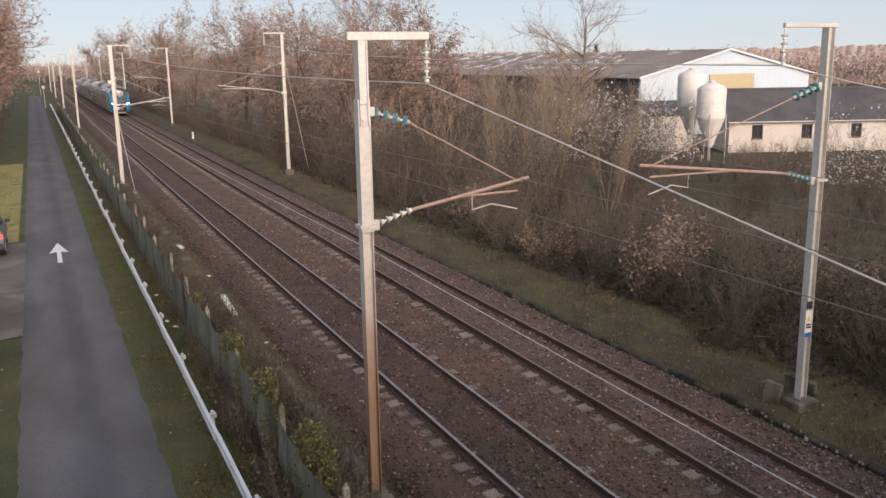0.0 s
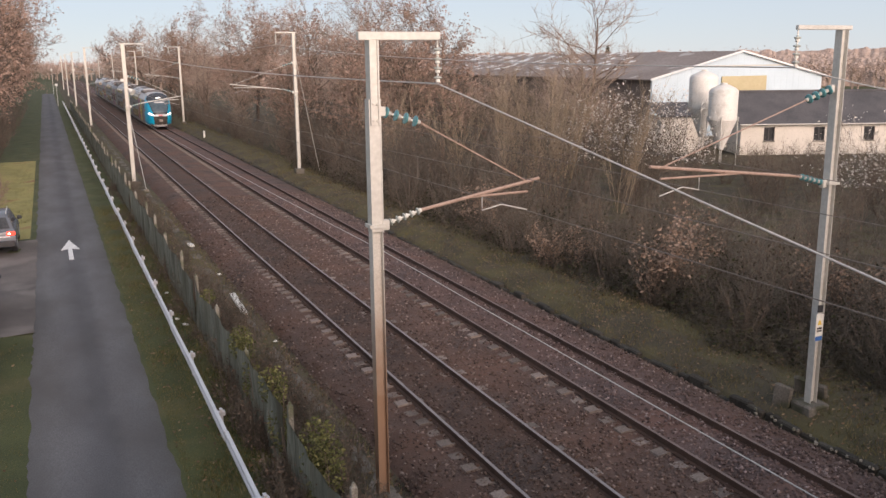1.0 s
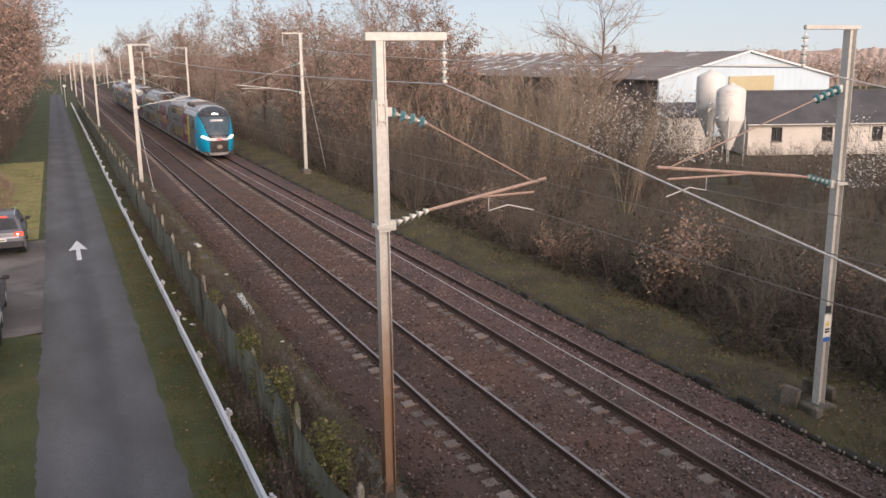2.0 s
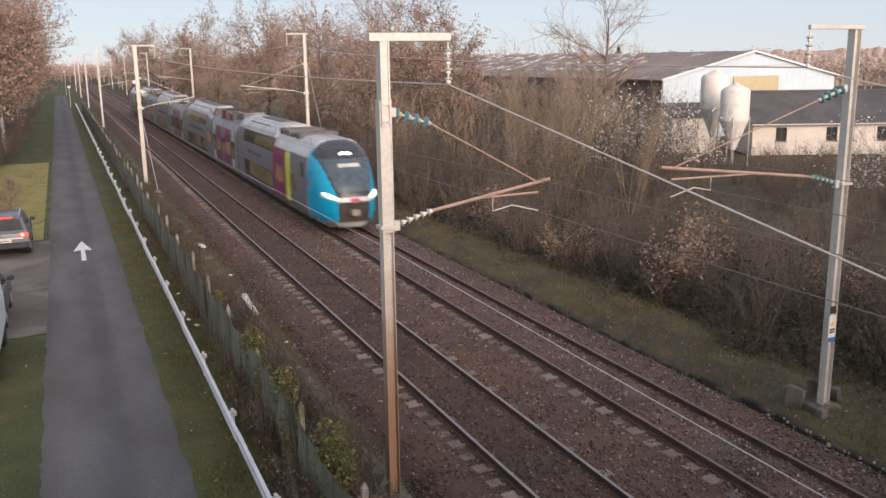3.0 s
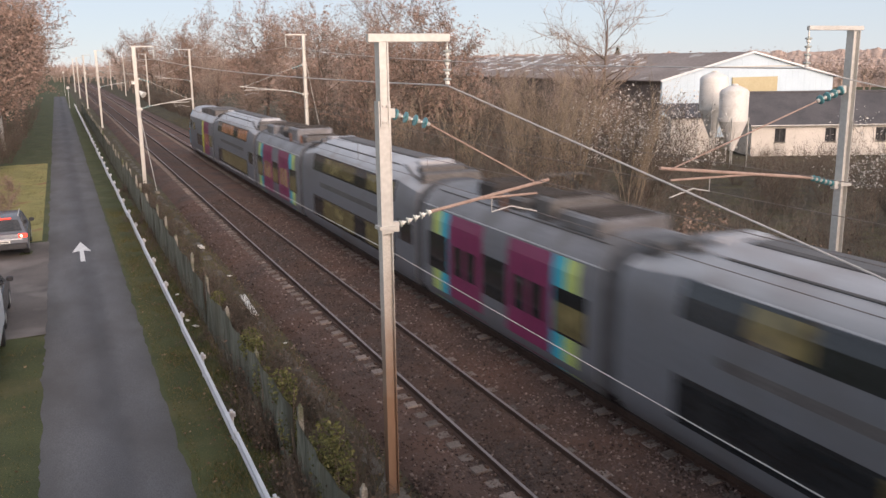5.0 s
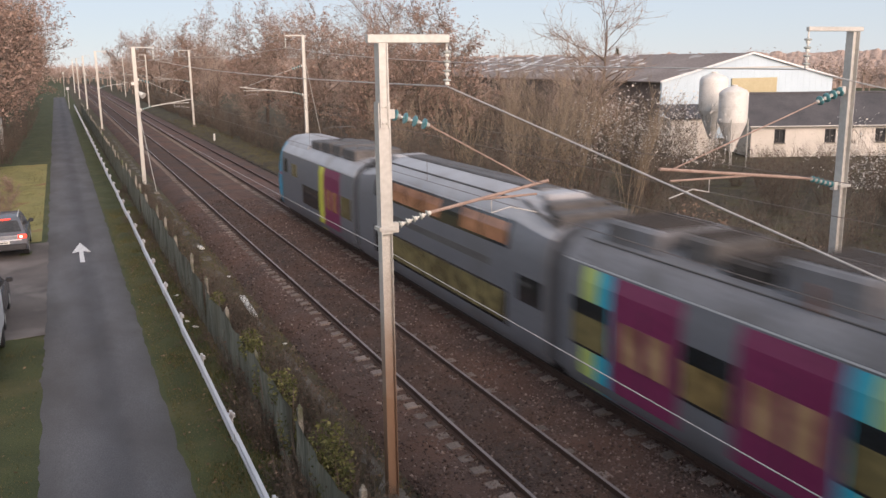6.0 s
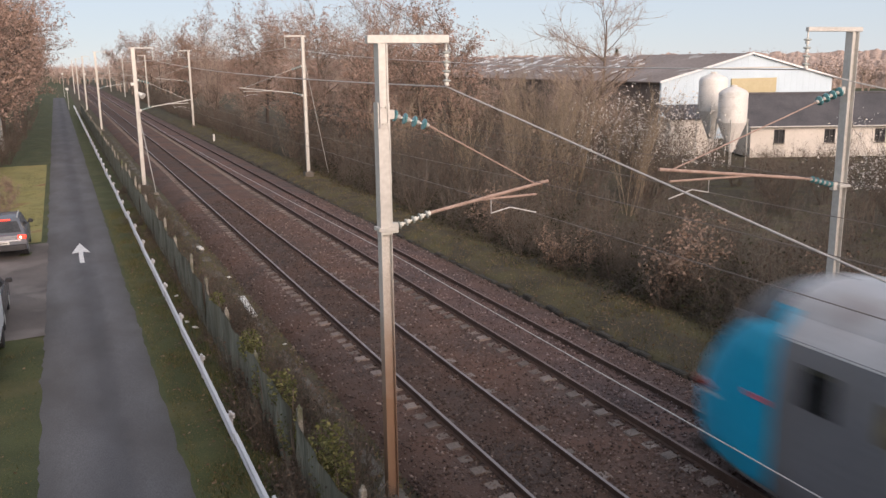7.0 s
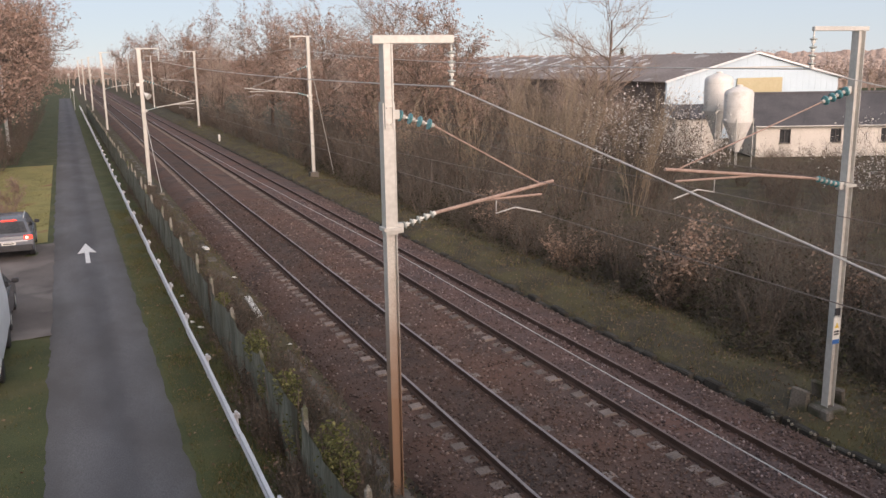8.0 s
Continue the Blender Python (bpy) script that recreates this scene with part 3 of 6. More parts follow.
def overhead_mast(x, y, foot, top, side, contact, cx, stagger=0.2, reach=1.45, two_step=False, label="", width=0.24, arm=0.14, tube=None):
    """A catenary mast: post, cross-arm with hanging insulators, insulated cantilever and steady arm. side: way to the track."""
    m = thing("catenary_mast", label or "galvanised steel catenary mast beside the tracks", "catenary mast", pose(x, y, 0), "catenary masts")
    S = side
    tube = tube or M_TUBE
    zb = contact - 0.02  # lower bracket
    zt = contact + 1.95
    g = Geo()
    if two_step:
        i_beam(g, 0, 0, foot + 0.15, zb, 0.2, 0.2)
        part("lower_post", g, M_POST, m, "post stained brown with brake dust")
        g = Geo()
        g.sweep([(-0.108, -0.115), (-0.088, -0.115), (-0.088, -0.1), (0.088, -0.1), (0.088, -0.115), (0.108, -0.115), (0.108, 0.1), (0.088, 0.1), (0.088, 0.02), (-0.088, 0.02), (-0.088, 0.1), (-0.108, 0.1)], zb - 0.1, 6.98, axis="z")
        part("post", g, M_GALV, m)
        g = Geo()
        g.sweep([(-0.082, -0.15), (-0.058, -0.15), (-0.058, -0.12), (0.058, -0.12), (0.058, -0.15), (0.082, -0.15), (0.082, 0.08), (-0.082, 0.08)], 6.55, top, axis="z")
        part("upper_post", g, M_GALV, m)
        for z in (6.62, 6.9):
            for s in (-1, 1):
                part("splice_bolt", Geo().tube([(s * 0.035, -0.11, z), (s * 0.035, -0.16, z)], 0.018, 6), M_GALV, m)
    else:
        i_beam(g, 0, 0, foot + 0.1, top, width, width * 0.95)
        part("post", g, M_GALV, m)
    part("foundation", Geo().box(-0.3, -0.3, foot - 0.5, 0.3, 0.3, foot + 0.12, 0.04), M_CONCDARK, m, "weathered concrete footing")
    # cross-arm with hanging string and feeder
    a0, a1 = -S * 0.24, S * reach * 0.86
    g = Geo().box(min(a0, a1), -arm / 2, top, max(a0, a1), arm / 2, top + arm, 0.01)
    part("cross_arm", g, M_GALV, m)
    ix = S * (reach * 0.84)
    part("hanger", Geo().tube([(ix, 0, top), (ix, 0, top - 0.1)], 0.015, 6), M_GALV, m)
    insulator_string("hanging_insulator", (ix, 0, top - 0.08), (ix, 0, top - 0.72), 4, m, 0.075, pale=True)
    # cantilever: inclined tube on an insulator, tie rod above it
    tipx = (cx - x) + S * 0.45
    ztip = contact + 0.6
    ang = (ztip - zb) / abs(tipx)
    h = S * 0.12
    part("lower_bracket", Geo().box(min(h, h + S * 0.12), -0.06, zb - 0.09, max(h, h + S * 0.12), 0.06, zb + 0.09, 0.01), M_GALV, m)
    part("collar", Geo().box(-0.15, -0.14, zb - 0.03, 0.15, 0.14, zb + 0.03), M_GALV, m)
    i0 = (h + S * 0.1, 0, zb + 0.02)
    e = 0.75
    i1 = (h + S * e, 0, zb + 0.16 + ang * 0.25)
    insulator_string("cantilever_insulator", i0, i1, 5, m, 0.07, pale=two_step)
    part("cantilever_tube", Geo().tube([i1, (tipx, 0, ztip)], 0.032, 8), tube, m, "rust-brown inclined tube" if tube == M_TUBE else "")
    j0 = (h + S * 0.04, 0, zt)
    j1 = (h + S * 0.75, 0, zt - 0.22)
    part("upper_bracket", Geo().box(min(h, h + S * 0.1), -0.05, zt - 0.08, max(h, h + S * 0.1), 0.05, zt + 0.08, 0.01), M_GALV, m)
    insulator_string("tie_insulator", j0, j1, 4, m, 0.1)
    part("tie_rod", Geo().tube([j1, (tipx - S * 0.3, 0, ztip - 0.02)], 0.014, 6), tube, m)
    # registration tube and steady arm
    q0 = ((i1[0] + (tipx - i1[0]) * 0.38), 0, i1[2] + (ztip - i1[2]) * 0.38)
    q1 = (tipx - S * 0.25, 0.0, q0[2] + 0.02)
    part("registration_tube", Geo().tube([q0, q1], 0.022, 8), tube, m)
    r0 = (cx - x - S * 0.75, 0.0, contact + 0.08)
    part("steady_arm", Geo().tube([(r0[0], 0, r0[2] + 0.24), r0, (cx - x - S * 0.35, 0, contact + 0.16), (cx - x + S * stagger, 0, contact + 0.02)], 0.013, 6), M_WIRE, m)
    return m


def span(pts, sag, r, n=14):
    """A wire hung from point to point."""
    line = []
    for a, b in zip(pts, pts[1:]):
        a, b = Vector(a), Vector(b)
        for i in range(n):
            t = i / n
            line.append(a.lerp(b, t) - Vector((0, 0, sag * 4 * t * (1 - t))))
    line.append(Vector(pts[-1]))
    return Geo().tube(line, r, 5)


def build_overhead():
    near = [(5.02, 14.0, -0.45, 7.95, 4.82), (4.78, 61, -0.35, 8.72, 4.75), (4.74, 118, -0.3, 9.3, 4.9), (4.74, 172, -0.3, 9.3, 5.0), (4.74, 226, -0.3, 9.3, 5.0), (4.74, 280, -0.3, 9.3, 5.0)]
    far = [(14.96, 13.2, -0.1, 8.13, 5.0), (15.6, 59, 0.1, 9.4, 5.5), (15.5, 114, 0.0, 9.3, 5.5), (15.5, 172, -0.2, 9.4, 5.5), (15.5, 232, -0.2, 9.4, 5.5), (15.5, 292, -0.2, 9.4, 5.5)]
    for k, (x, y, f, t, c) in enumerate(near):
        overhead_mast(x, y, f, t, 1, c, TRACKS[0] + 0.0, two_step=(k == 0), arm=0.08 if k else 0.14, tube=M_GALV if k else None, label="tall steel catenary mast, brown with brake dust low down" if k == 0 else "")
    for k, (x, y, f, t, c) in enumerate(far):
        overhead_mast(x, y, f, t, -1, c, TRACKS[1] - 0.9 if k == 0 else TRACKS[1], width=0.19 if k == 0 else 0.22, arm=0.09, tube=M_GALV if k else None, label="grey steel catenary mast on a concrete footing, with a warning plate" if k == 0 else "")
    for masts, tx, side, name in ((near, TRACKS[0], 1, "near"), (far, TRACKS[1], -1, "far")):
        line = thing("overhead_line", "thin contact and carrier wires over a track", "overhead wires", None, "overhead wires")
        stag = [tx + (0.2 if i % 2 == 0 else -0.2) for i in range(len(masts))]
        back = (stag[1], masts[0][1] - 200, masts[0][4] + 0.1)
        pts = [back] + [(s, m[1], m[4]) for s, m in zip(stag, masts)]
        part("contact_wire", span(pts, 0.02, 0.008), M_COPPER, line)
        mess = [(back[0], back[1], back[2] + 0.5)] + [(s, m[1], m[4] + (0.6 if i == 0 else 0.75)) for i, (s, m) in enumerate(zip(stag, masts))]
        part("carrier_wire", span(mess, 0.25, 0.007), M_COPPER, line)
        for i in range(1, len(masts)):
            for k in range(1, 9):
                t = k / 9
                a, b = Vector(pts[i]).lerp(Vector(pts[i + 1]), t), Vector(mess[i]).lerp(Vector(mess[i + 1]), t)
                b.z -= 0.25 * 4 * t * (1 - t)
                part("dropper", Geo().tube([a, b], 0.006, 4), M_COPPER, line)
        fx = [m[0] + side * 1.45 * 0.84 for m in masts]
        feed = [(x, m[1], m[3] - 0.74) for x, m in zip(fx, masts)]
        if side == 1:
            feed = [(8.85, -3.0, 3.4), (7.46, 6.0, 5.43)] + feed
            f = span(feed[1:], 0.5, 0.016)
            g = Geo().tube([feed[0], feed[1], feed[2]], 0.013, 6)
            part("feeder_lead", g, M_WIRE, line, "pale aluminium feeder running down")
            f = span(feed[2:], 0.22, 0.014)
        else:
            feed = [(fx[0] + 2.5, 6.0, 6.6)] + feed
            f = span(feed, 0.3, 0.014)
        part("feeder_wire", f, M_WIRE, line, "pale aluminium feeder")
    g = span([(5.1, -30, 4.5), (5.22, 14.0, 4.28), (4.88, 61, 4.3), (4.85, 118, 4.5), (4.85, 172, 4.6)], 0.12, 0.0065)
    w = thing("earth_wire", "bare pale earth wire strung along the masts", "wire")
    part("strand", g, M_WIRE, w)
    # warning plate and junction boxes of the big far mast
    pl = thing("warning_plate", "white warning plate with a yellow triangle, strapped to the mast", "sign", pose(14.8, 13.0, 1.55))
    part("plate", Geo().box(-0.1, -0.012, 0.0, 0.1, 0.012, 0.6, 0.006), M_CAP, pl)
    part("triangle", Geo().sweep([(-0.06, 0.36), (0.06, 0.36), (0.0, 0.48)], -0.018, -0.013), M_YELLOW, pl)
    part("text_bar", Geo().box(-0.07, -0.018, 0.2, 0.07, -0.013, 0.24), M_DARK, pl)
    part("text_bar", Geo().box(-0.07, -0.018, 0.26, 0.07, -0.013, 0.3), M_DARK, pl)
    part("blue_band", Geo().box(-0.1, -0.018, 0.0, 0.1, -0.013, 0.1), M_BLUE, pl)
    part("dark_plate", Geo().box(-0.07, -0.012, 0.64, 0.07, 0.012, 0.8), M_DARK, pl)
    # wing blocks of concrete by the mast foot
    for dx, ry, w in ((-0.46, 4, 0.22), (0.42, -18, 0.4)):
        b = Geo().box(-0.06, -w, -0.4, 0.06, w, 0.3, 0.035)
        tagged(part("concrete_block", b, M_CONCDARK, at=pose(15.1 + dx, 13.7, 0.0, 4, ry, 12)), "broken mossy concrete block by the mast foot", "concrete block")
    # stays of two masts
    for (x, y, z), (X, Y, Z) in (((15.6, 59.1, 8.4), (17.5, 60.5, -0.3)), ((4.8, 60.9, 4.6), (5.15, 57.0, -0.3))):
        st = thing("guy_wire", "taut steel guy wire of a catenary mast", "guy wire")
        part("strand", Geo().tube([(x, y, z), (X, Y, Z)], 0.02, 5), M_GALV, st)
        part("anchor", Geo().box(X - 0.15, Y - 0.15, Z - 0.4, X + 0.15, Y + 0.15, Z + 0.06, 0.02), M_CONCRETE, st)
    # speaker-like pole horn on the second near mast
    hd = thing("mast_loudspeaker", "pale grey horn loudspeaker clamped to a mast", "loudspeaker", pose(4.78, 60.85, 6.25))
    part("horn", Geo().tube([(0.12, 0, -0.35), (0.22, -0.1, -0.45), (0.38, -0.25, -0.6)], [0.06, 0.12, 0.22], 10), M_CAP, hd, smooth=True)
    part("box", Geo().box(-0.32, -0.1, 0.1, -0.12, 0.1, 0.3, 0.02), M_CAP, hd)


def build_guardrail():
    gr = thing("guardrail", "long galvanised steel crash barrier along the lane", "guardrail", pose(2.55, 0, 0))
    prof = [(0.0, 0.6), (-0.05, 0.58), (-0.05, 0.53), (-0.01, 0.5), (-0.01, 0.475), (-0.05, 0.445), (-0.05, 0.395), (0.0, 0.375)]
    back = [(x + 0.006, z) for x, z in reversed(prof)]
    shape = [(x + (0.012 if i in (0, 7) else 0), z) for i, (x, z) in enumerate(prof)] + back
    i = 0
    y = 4.0
    beam = Geo().sweep(shape, 0, 4.02).add([(-0.045, 0, 0.6), (0.02, 0, 0.6), (0.02, 4.02, 0.6), (-0.045, 4.02, 0.6), (-0.045, 0, 0.608), (0.02, 0, 0.608), (0.02, 4.02, 0.608), (-0.045, 4.02, 0.608)],
                                            [(3, 2, 1, 0), (4, 5, 6, 7), (0, 1, 5, 4), (1, 2, 6, 5), (2, 3, 7, 6), (3, 0, 4, 7)]).mesh("beam", M_GUARD)
    post = Geo().box(-0.03, -0.05, -0.3, 0.03, 0.05, 0.55).mesh("post", M_GUARD)
    spacer = Geo().box(-0.01, -0.05, 0.4, 0.15, 0.05, 0.5, 0.01).mesh("spacer", M_GUARD)
    while y < 176:
        b = new("beam", beam)
        b.parent, b.location, b.rotation_euler = gr, (0.01 * math.sin(i * 1.7), y, 0.007 * math.sin(i * 2.3)), (0.002 * math.sin(i * 3.0), 0, 0.004 * math.sin(i * 1.9))
        p = new("post", post)
        p.parent, p.location = gr, (0.12, y + 1.3, 0)
        s = new("spacer", spacer)
        s.parent, s.location = gr, (0.05, y + 1.3, 0.0)
        y += 4.0
        i += 1


def build_fence():
    fe = thing("fence", "wire fence with concrete posts and grey-green windbreak mesh", "fence", pose(3.5, 0, -0.1))
    post = Geo().box(-0.05, -0.05, -0.4, 0.05, 0.05, 1.6, 0.015)
    post.tube([(0, 0, 1.58), (0.0, 0, 1.66)], [0.045, 0.02], 6)
    me = post.mesh("post", M_CONCRETE)
    ys = [3.8 + 3.62 * i for i in range(44)]
    rng = random.Random(8)
    for i, y in enumerate(ys):
        ob = new("post", me)
        ob.parent, ob.location, ob.rotation_euler = fe, (0, y, rng.uniform(-0.1, 0.06)), (rng.uniform(-0.05, 0.05), rng.uniform(-0.05, 0.05), 0)
    for i, y in enumerate(ys[:-1]):
        # sagging mesh panel with waves
        n, k = 16, 7
        top = rng.uniform(1.35, 1.62)
        g = Geo()
        v = []
        for side in (0.0, 0.012):
            for a in range(n + 1):
                for b in range(k + 1):
                    t, h = a / n, b / k
                    sag = 0.16 * 4 * t * (1 - t) * rng.uniform(0.6, 1.0) if b == k else 0.1 * 4 * t * (1 - t) * h
                    wv = 0.06 * noise.noise((y + t * 3.6 * 1.7, h * 2, 3.3)) + 0.02 * math.sin(t * 9 + i) * h
                    v.append((-0.1 + wv + side, y + 0.06 + t * 3.5, -0.05 + h * top - sag))
        s = (n + 1) * (k + 1)
        q = [(a * (k + 1) + b, (a + 1) * (k + 1) + b, (a + 1) * (k + 1) + b + 1, a * (k + 1) + b + 1) for a in range(n) for b in range(k)]
        g.add(v, q + [tuple(reversed([s + c for c in f])) for f in q])
        part("mesh_panel", g, M_MESH, fe)


M_YELLOW = surface("sign_yellow", (0.6, 0.42, 0.05), (0.7, 0.5, 0.08), 0.5, 10, 60)
M_DARK = surface("dark_plastic", (0.02, 0.02, 0.022), (0.045, 0.045, 0.05), 0.5, 8, 60)
M_BLUE = surface("sign_blue", (0.03, 0.1, 0.3), (0.05, 0.15, 0.4), 0.5, 10, 60)
build_overhead()
build_guardrail()
build_fence()


# ---- the double-deck train ----
M_BODY = surface("train_grey_paint", (0.142, 0.148, 0.166), (0.188, 0.195, 0.215), 0.38, 0.5, 8, 0.0, blotch=((0.13, 0.127, 0.132), 0.5, 0.5, 0.75), stretch=(1, 1, 1))
M_ROOF = surface("train_roof_silver", (0.33, 0.335, 0.355), (0.46, 0.465, 0.485), 0.35, 0.7, 12, 0.0, blotch=((0.3, 0.28, 0.28), 0.9, 0.5, 0.7), stretch=(1, 1, 1))
# dark roof gear colour, also used to paint a groove's shade on coach sides
M_ROOFDARK = surface("roof_equipment_and_groove_shade", (0.06, 0.056, 0.054), (0.16, 0.15, 0.146), 0.6, 1.5, 14, 0.002, stretch=(1, 1, 1))
M_CYAN = surface("train_cyan_paint", (0.0, 0.3, 0.5), (0.01, 0.37, 0.6), 0.3, 0.6, 6, 0.0, stretch=(1, 1, 1))
M_MAROON = surface("train_maroon_paint", (0.18, 0.024, 0.082), (0.24, 0.04, 0.115), 0.35, 0.6, 6, 0.0, stretch=(1, 1, 1))
M_TURQ = surface("train_turquoise_stripe", (0.02, 0.36, 0.5), (0.04, 0.43, 0.58), 0.35, 0.6, 6, 0.0, stretch=(1, 1, 1))
M_LIME = surface("train_lime_stripe", (0.55, 0.56, 0.06), (0.66, 0.66, 0.1), 0.35, 0.6, 6, 0.0, stretch=(1, 1, 1))
M_MINT = surface("train_mint_stripe", (0.4, 0.5, 0.14), (0.5, 0.6, 0.2), 0.35, 0.6, 6, 0.0, stretch=(1, 1, 1))
M_GLASS = surface("tinted_train_glass", (0.012, 0.014, 0.016), (0.03, 0.033, 0.036), 0.08, 0.8, 10, 0.0, spec=0.6, stretch=(1, 1, 1))
M_LITYEL = surface("lit_cabin_yellow", (0.022, 0.024, 0.02), (0.19, 0.17, 0.085), 0.12, 1.1, 3, 0.0, glow=((0.75, 0.58, 0.22), 0.035), contrast=(0.4, 0.68), stretch=(1, 1, 1))
M_LITORG = surface("lit_cabin_orange", (0.06, 0.035, 0.025), (0.36, 0.19, 0.12), 0.15, 0.8, 2, 0.0, glow=((0.8, 0.32, 0.14), 0.08), contrast=(0.4, 0.62), stretch=(1, 1, 1))
M_UNDER = surface("train_underframe", (0.025, 0.022, 0.02), (0.07, 0.06, 0.055), 0.8, 2, 20, 0.003, stretch=(1, 1, 1))
M_LAMP = surface("headlamp_lens", (0.9, 0.9, 0.88), (1, 1, 0.98), 0.2, 4, 20, glow=((1.0, 0.95, 0.85), 2.2), stretch=(1, 1, 1))
M_WHITEBAND = surface("train_white_trim", (0.45, 0.46, 0.48), (0.6, 0.6, 0.62), 0.35, 1, 10, stretch=(1, 1, 1))
M_REDTRIM = surface("train_red_emblem", (0.5, 0.06, 0.1), (0.6, 0.1, 0.14), 0.4, 1, 10, stretch=(1, 1, 1))

DECK = [(1.30, 0.42), (1.47, 0.7), (1.48, 1.2), (1.48, 2.2), (1.46, 2.9), (1.40, 3.35), (1.27, 3.75), (1.0, 4.1), (0.55, 4.28), (0.0, 4.33)]
LOW = [(1.30, 0.42), (1.47, 0.7), (1.48, 1.2), (1.48, 2.2), (1.46, 2.9), (1.38, 3.3), (1.2, 3.58), (0.9, 3.78), (0.5, 3.88), (0.0, 3.9)]


def half_width(outline, z):
    return float(np.interp(z, [p[1] for p in outline], [p[0] for p in outline]))


def side_slab(outline, side, y0, y1, z0, z1, proud=0.008, thick=0.04, k=5):
    """A slab that follows the side of a car body between two heights."""
    g = Geo()
    zs = [z0 + (z1 - z0) * i / k for i in range(k + 1)]
    out = [(half_width(outline, z) + proud, z) for z in zs]
    shape = [(side * x, z) for x, z in out] + [(side * (x - thick), z) for x, z in reversed(out)]
    return g.sweep(shape, y0, y1)


def sunk(row, f):
    """An outline whose part above the upper floor is pressed down by the factor f."""
    return [(x, z if z < 3.3 else 3.3 + (z - 3.3) * f) for x, z in row]


def car_body(train, outline, y0, y1, label, roof_from, roof=None, slope=False):
    """One car body: walls, and its roof shell as a part of its own; slope lets the roof fall towards both ends."""
    cuts = [(y0, 0.5), (y0 + 0.5, 0.56), (y0 + 1.9, 0.97), (y0 + 2.3, 1.0), (y1 - 2.3, 1.0), (y1 - 1.9, 0.97), (y1 - 0.5, 0.56), (y1, 0.5)] if slope else [(y0, 1.0), (y1, 1.0)]
    wall = [p for p in outline if p[1] <= roof_from]
    top = [p for p in outline if p[1] >= roof_from]
    top = [(half_width(outline, roof_from), roof_from)] + [p for p in top if p[1] > roof_from]
    shape = wall + [top[0]] if wall[-1] != top[0] else wall
    ring = [(x, z) for x, z in shape] + [(-x, z) for x, z in reversed(shape)]
    g = Geo().loft([(y, sunk(ring, f)) for y, f in cuts])
    body = part("car_body", g, M_BODY, train, label, smooth=True)
    ridge = top + [(-x, z) for x, z in reversed(top[:-1])]
    ridge = [(x * 1.004, z + 0.004) for x, z in ridge]
    part("roof_shell", Geo().loft([(min(max(y, y0 + 0.02), y1 - 0.02), sunk(ridge, f)) for y, f in cuts]), roof or M_ROOF, body, smooth=True)
    return body


def bogie(train, y):
    b = part("bogie", Geo().box(-1.05, y - 1.6, 0.35, 1.05, y + 1.6, 0.62, 0.08).box(-1.18, y - 1.7, 0.42, -1.0, y + 1.7, 0.68, 0.05).box(1.0, y - 1.7, 0.42, 1.18, y + 1.7, 0.68, 0.05), M_UNDER, train)
    for dy in (-1.2, 1.2):
        for s in (-1, 1):
            part("wheel", Geo().tube([(s * 0.69, y + dy, 0.46), (s * 0.72, y + dy, 0.46), (s * 0.79, y + dy, 0.46), (s * 0.82, y + dy, 0.46)], [0.3, 0.49, 0.46, 0.2], 20), M_UNDER, b, "steel train wheel", smooth=True)


def skirts(train, y0, y1):
    part("underframe", Geo().box(-1.28, y0 + 0.3, 0.3, 1.28, y1 - 0.3, 0.6, 0.08), M_UNDER, train)


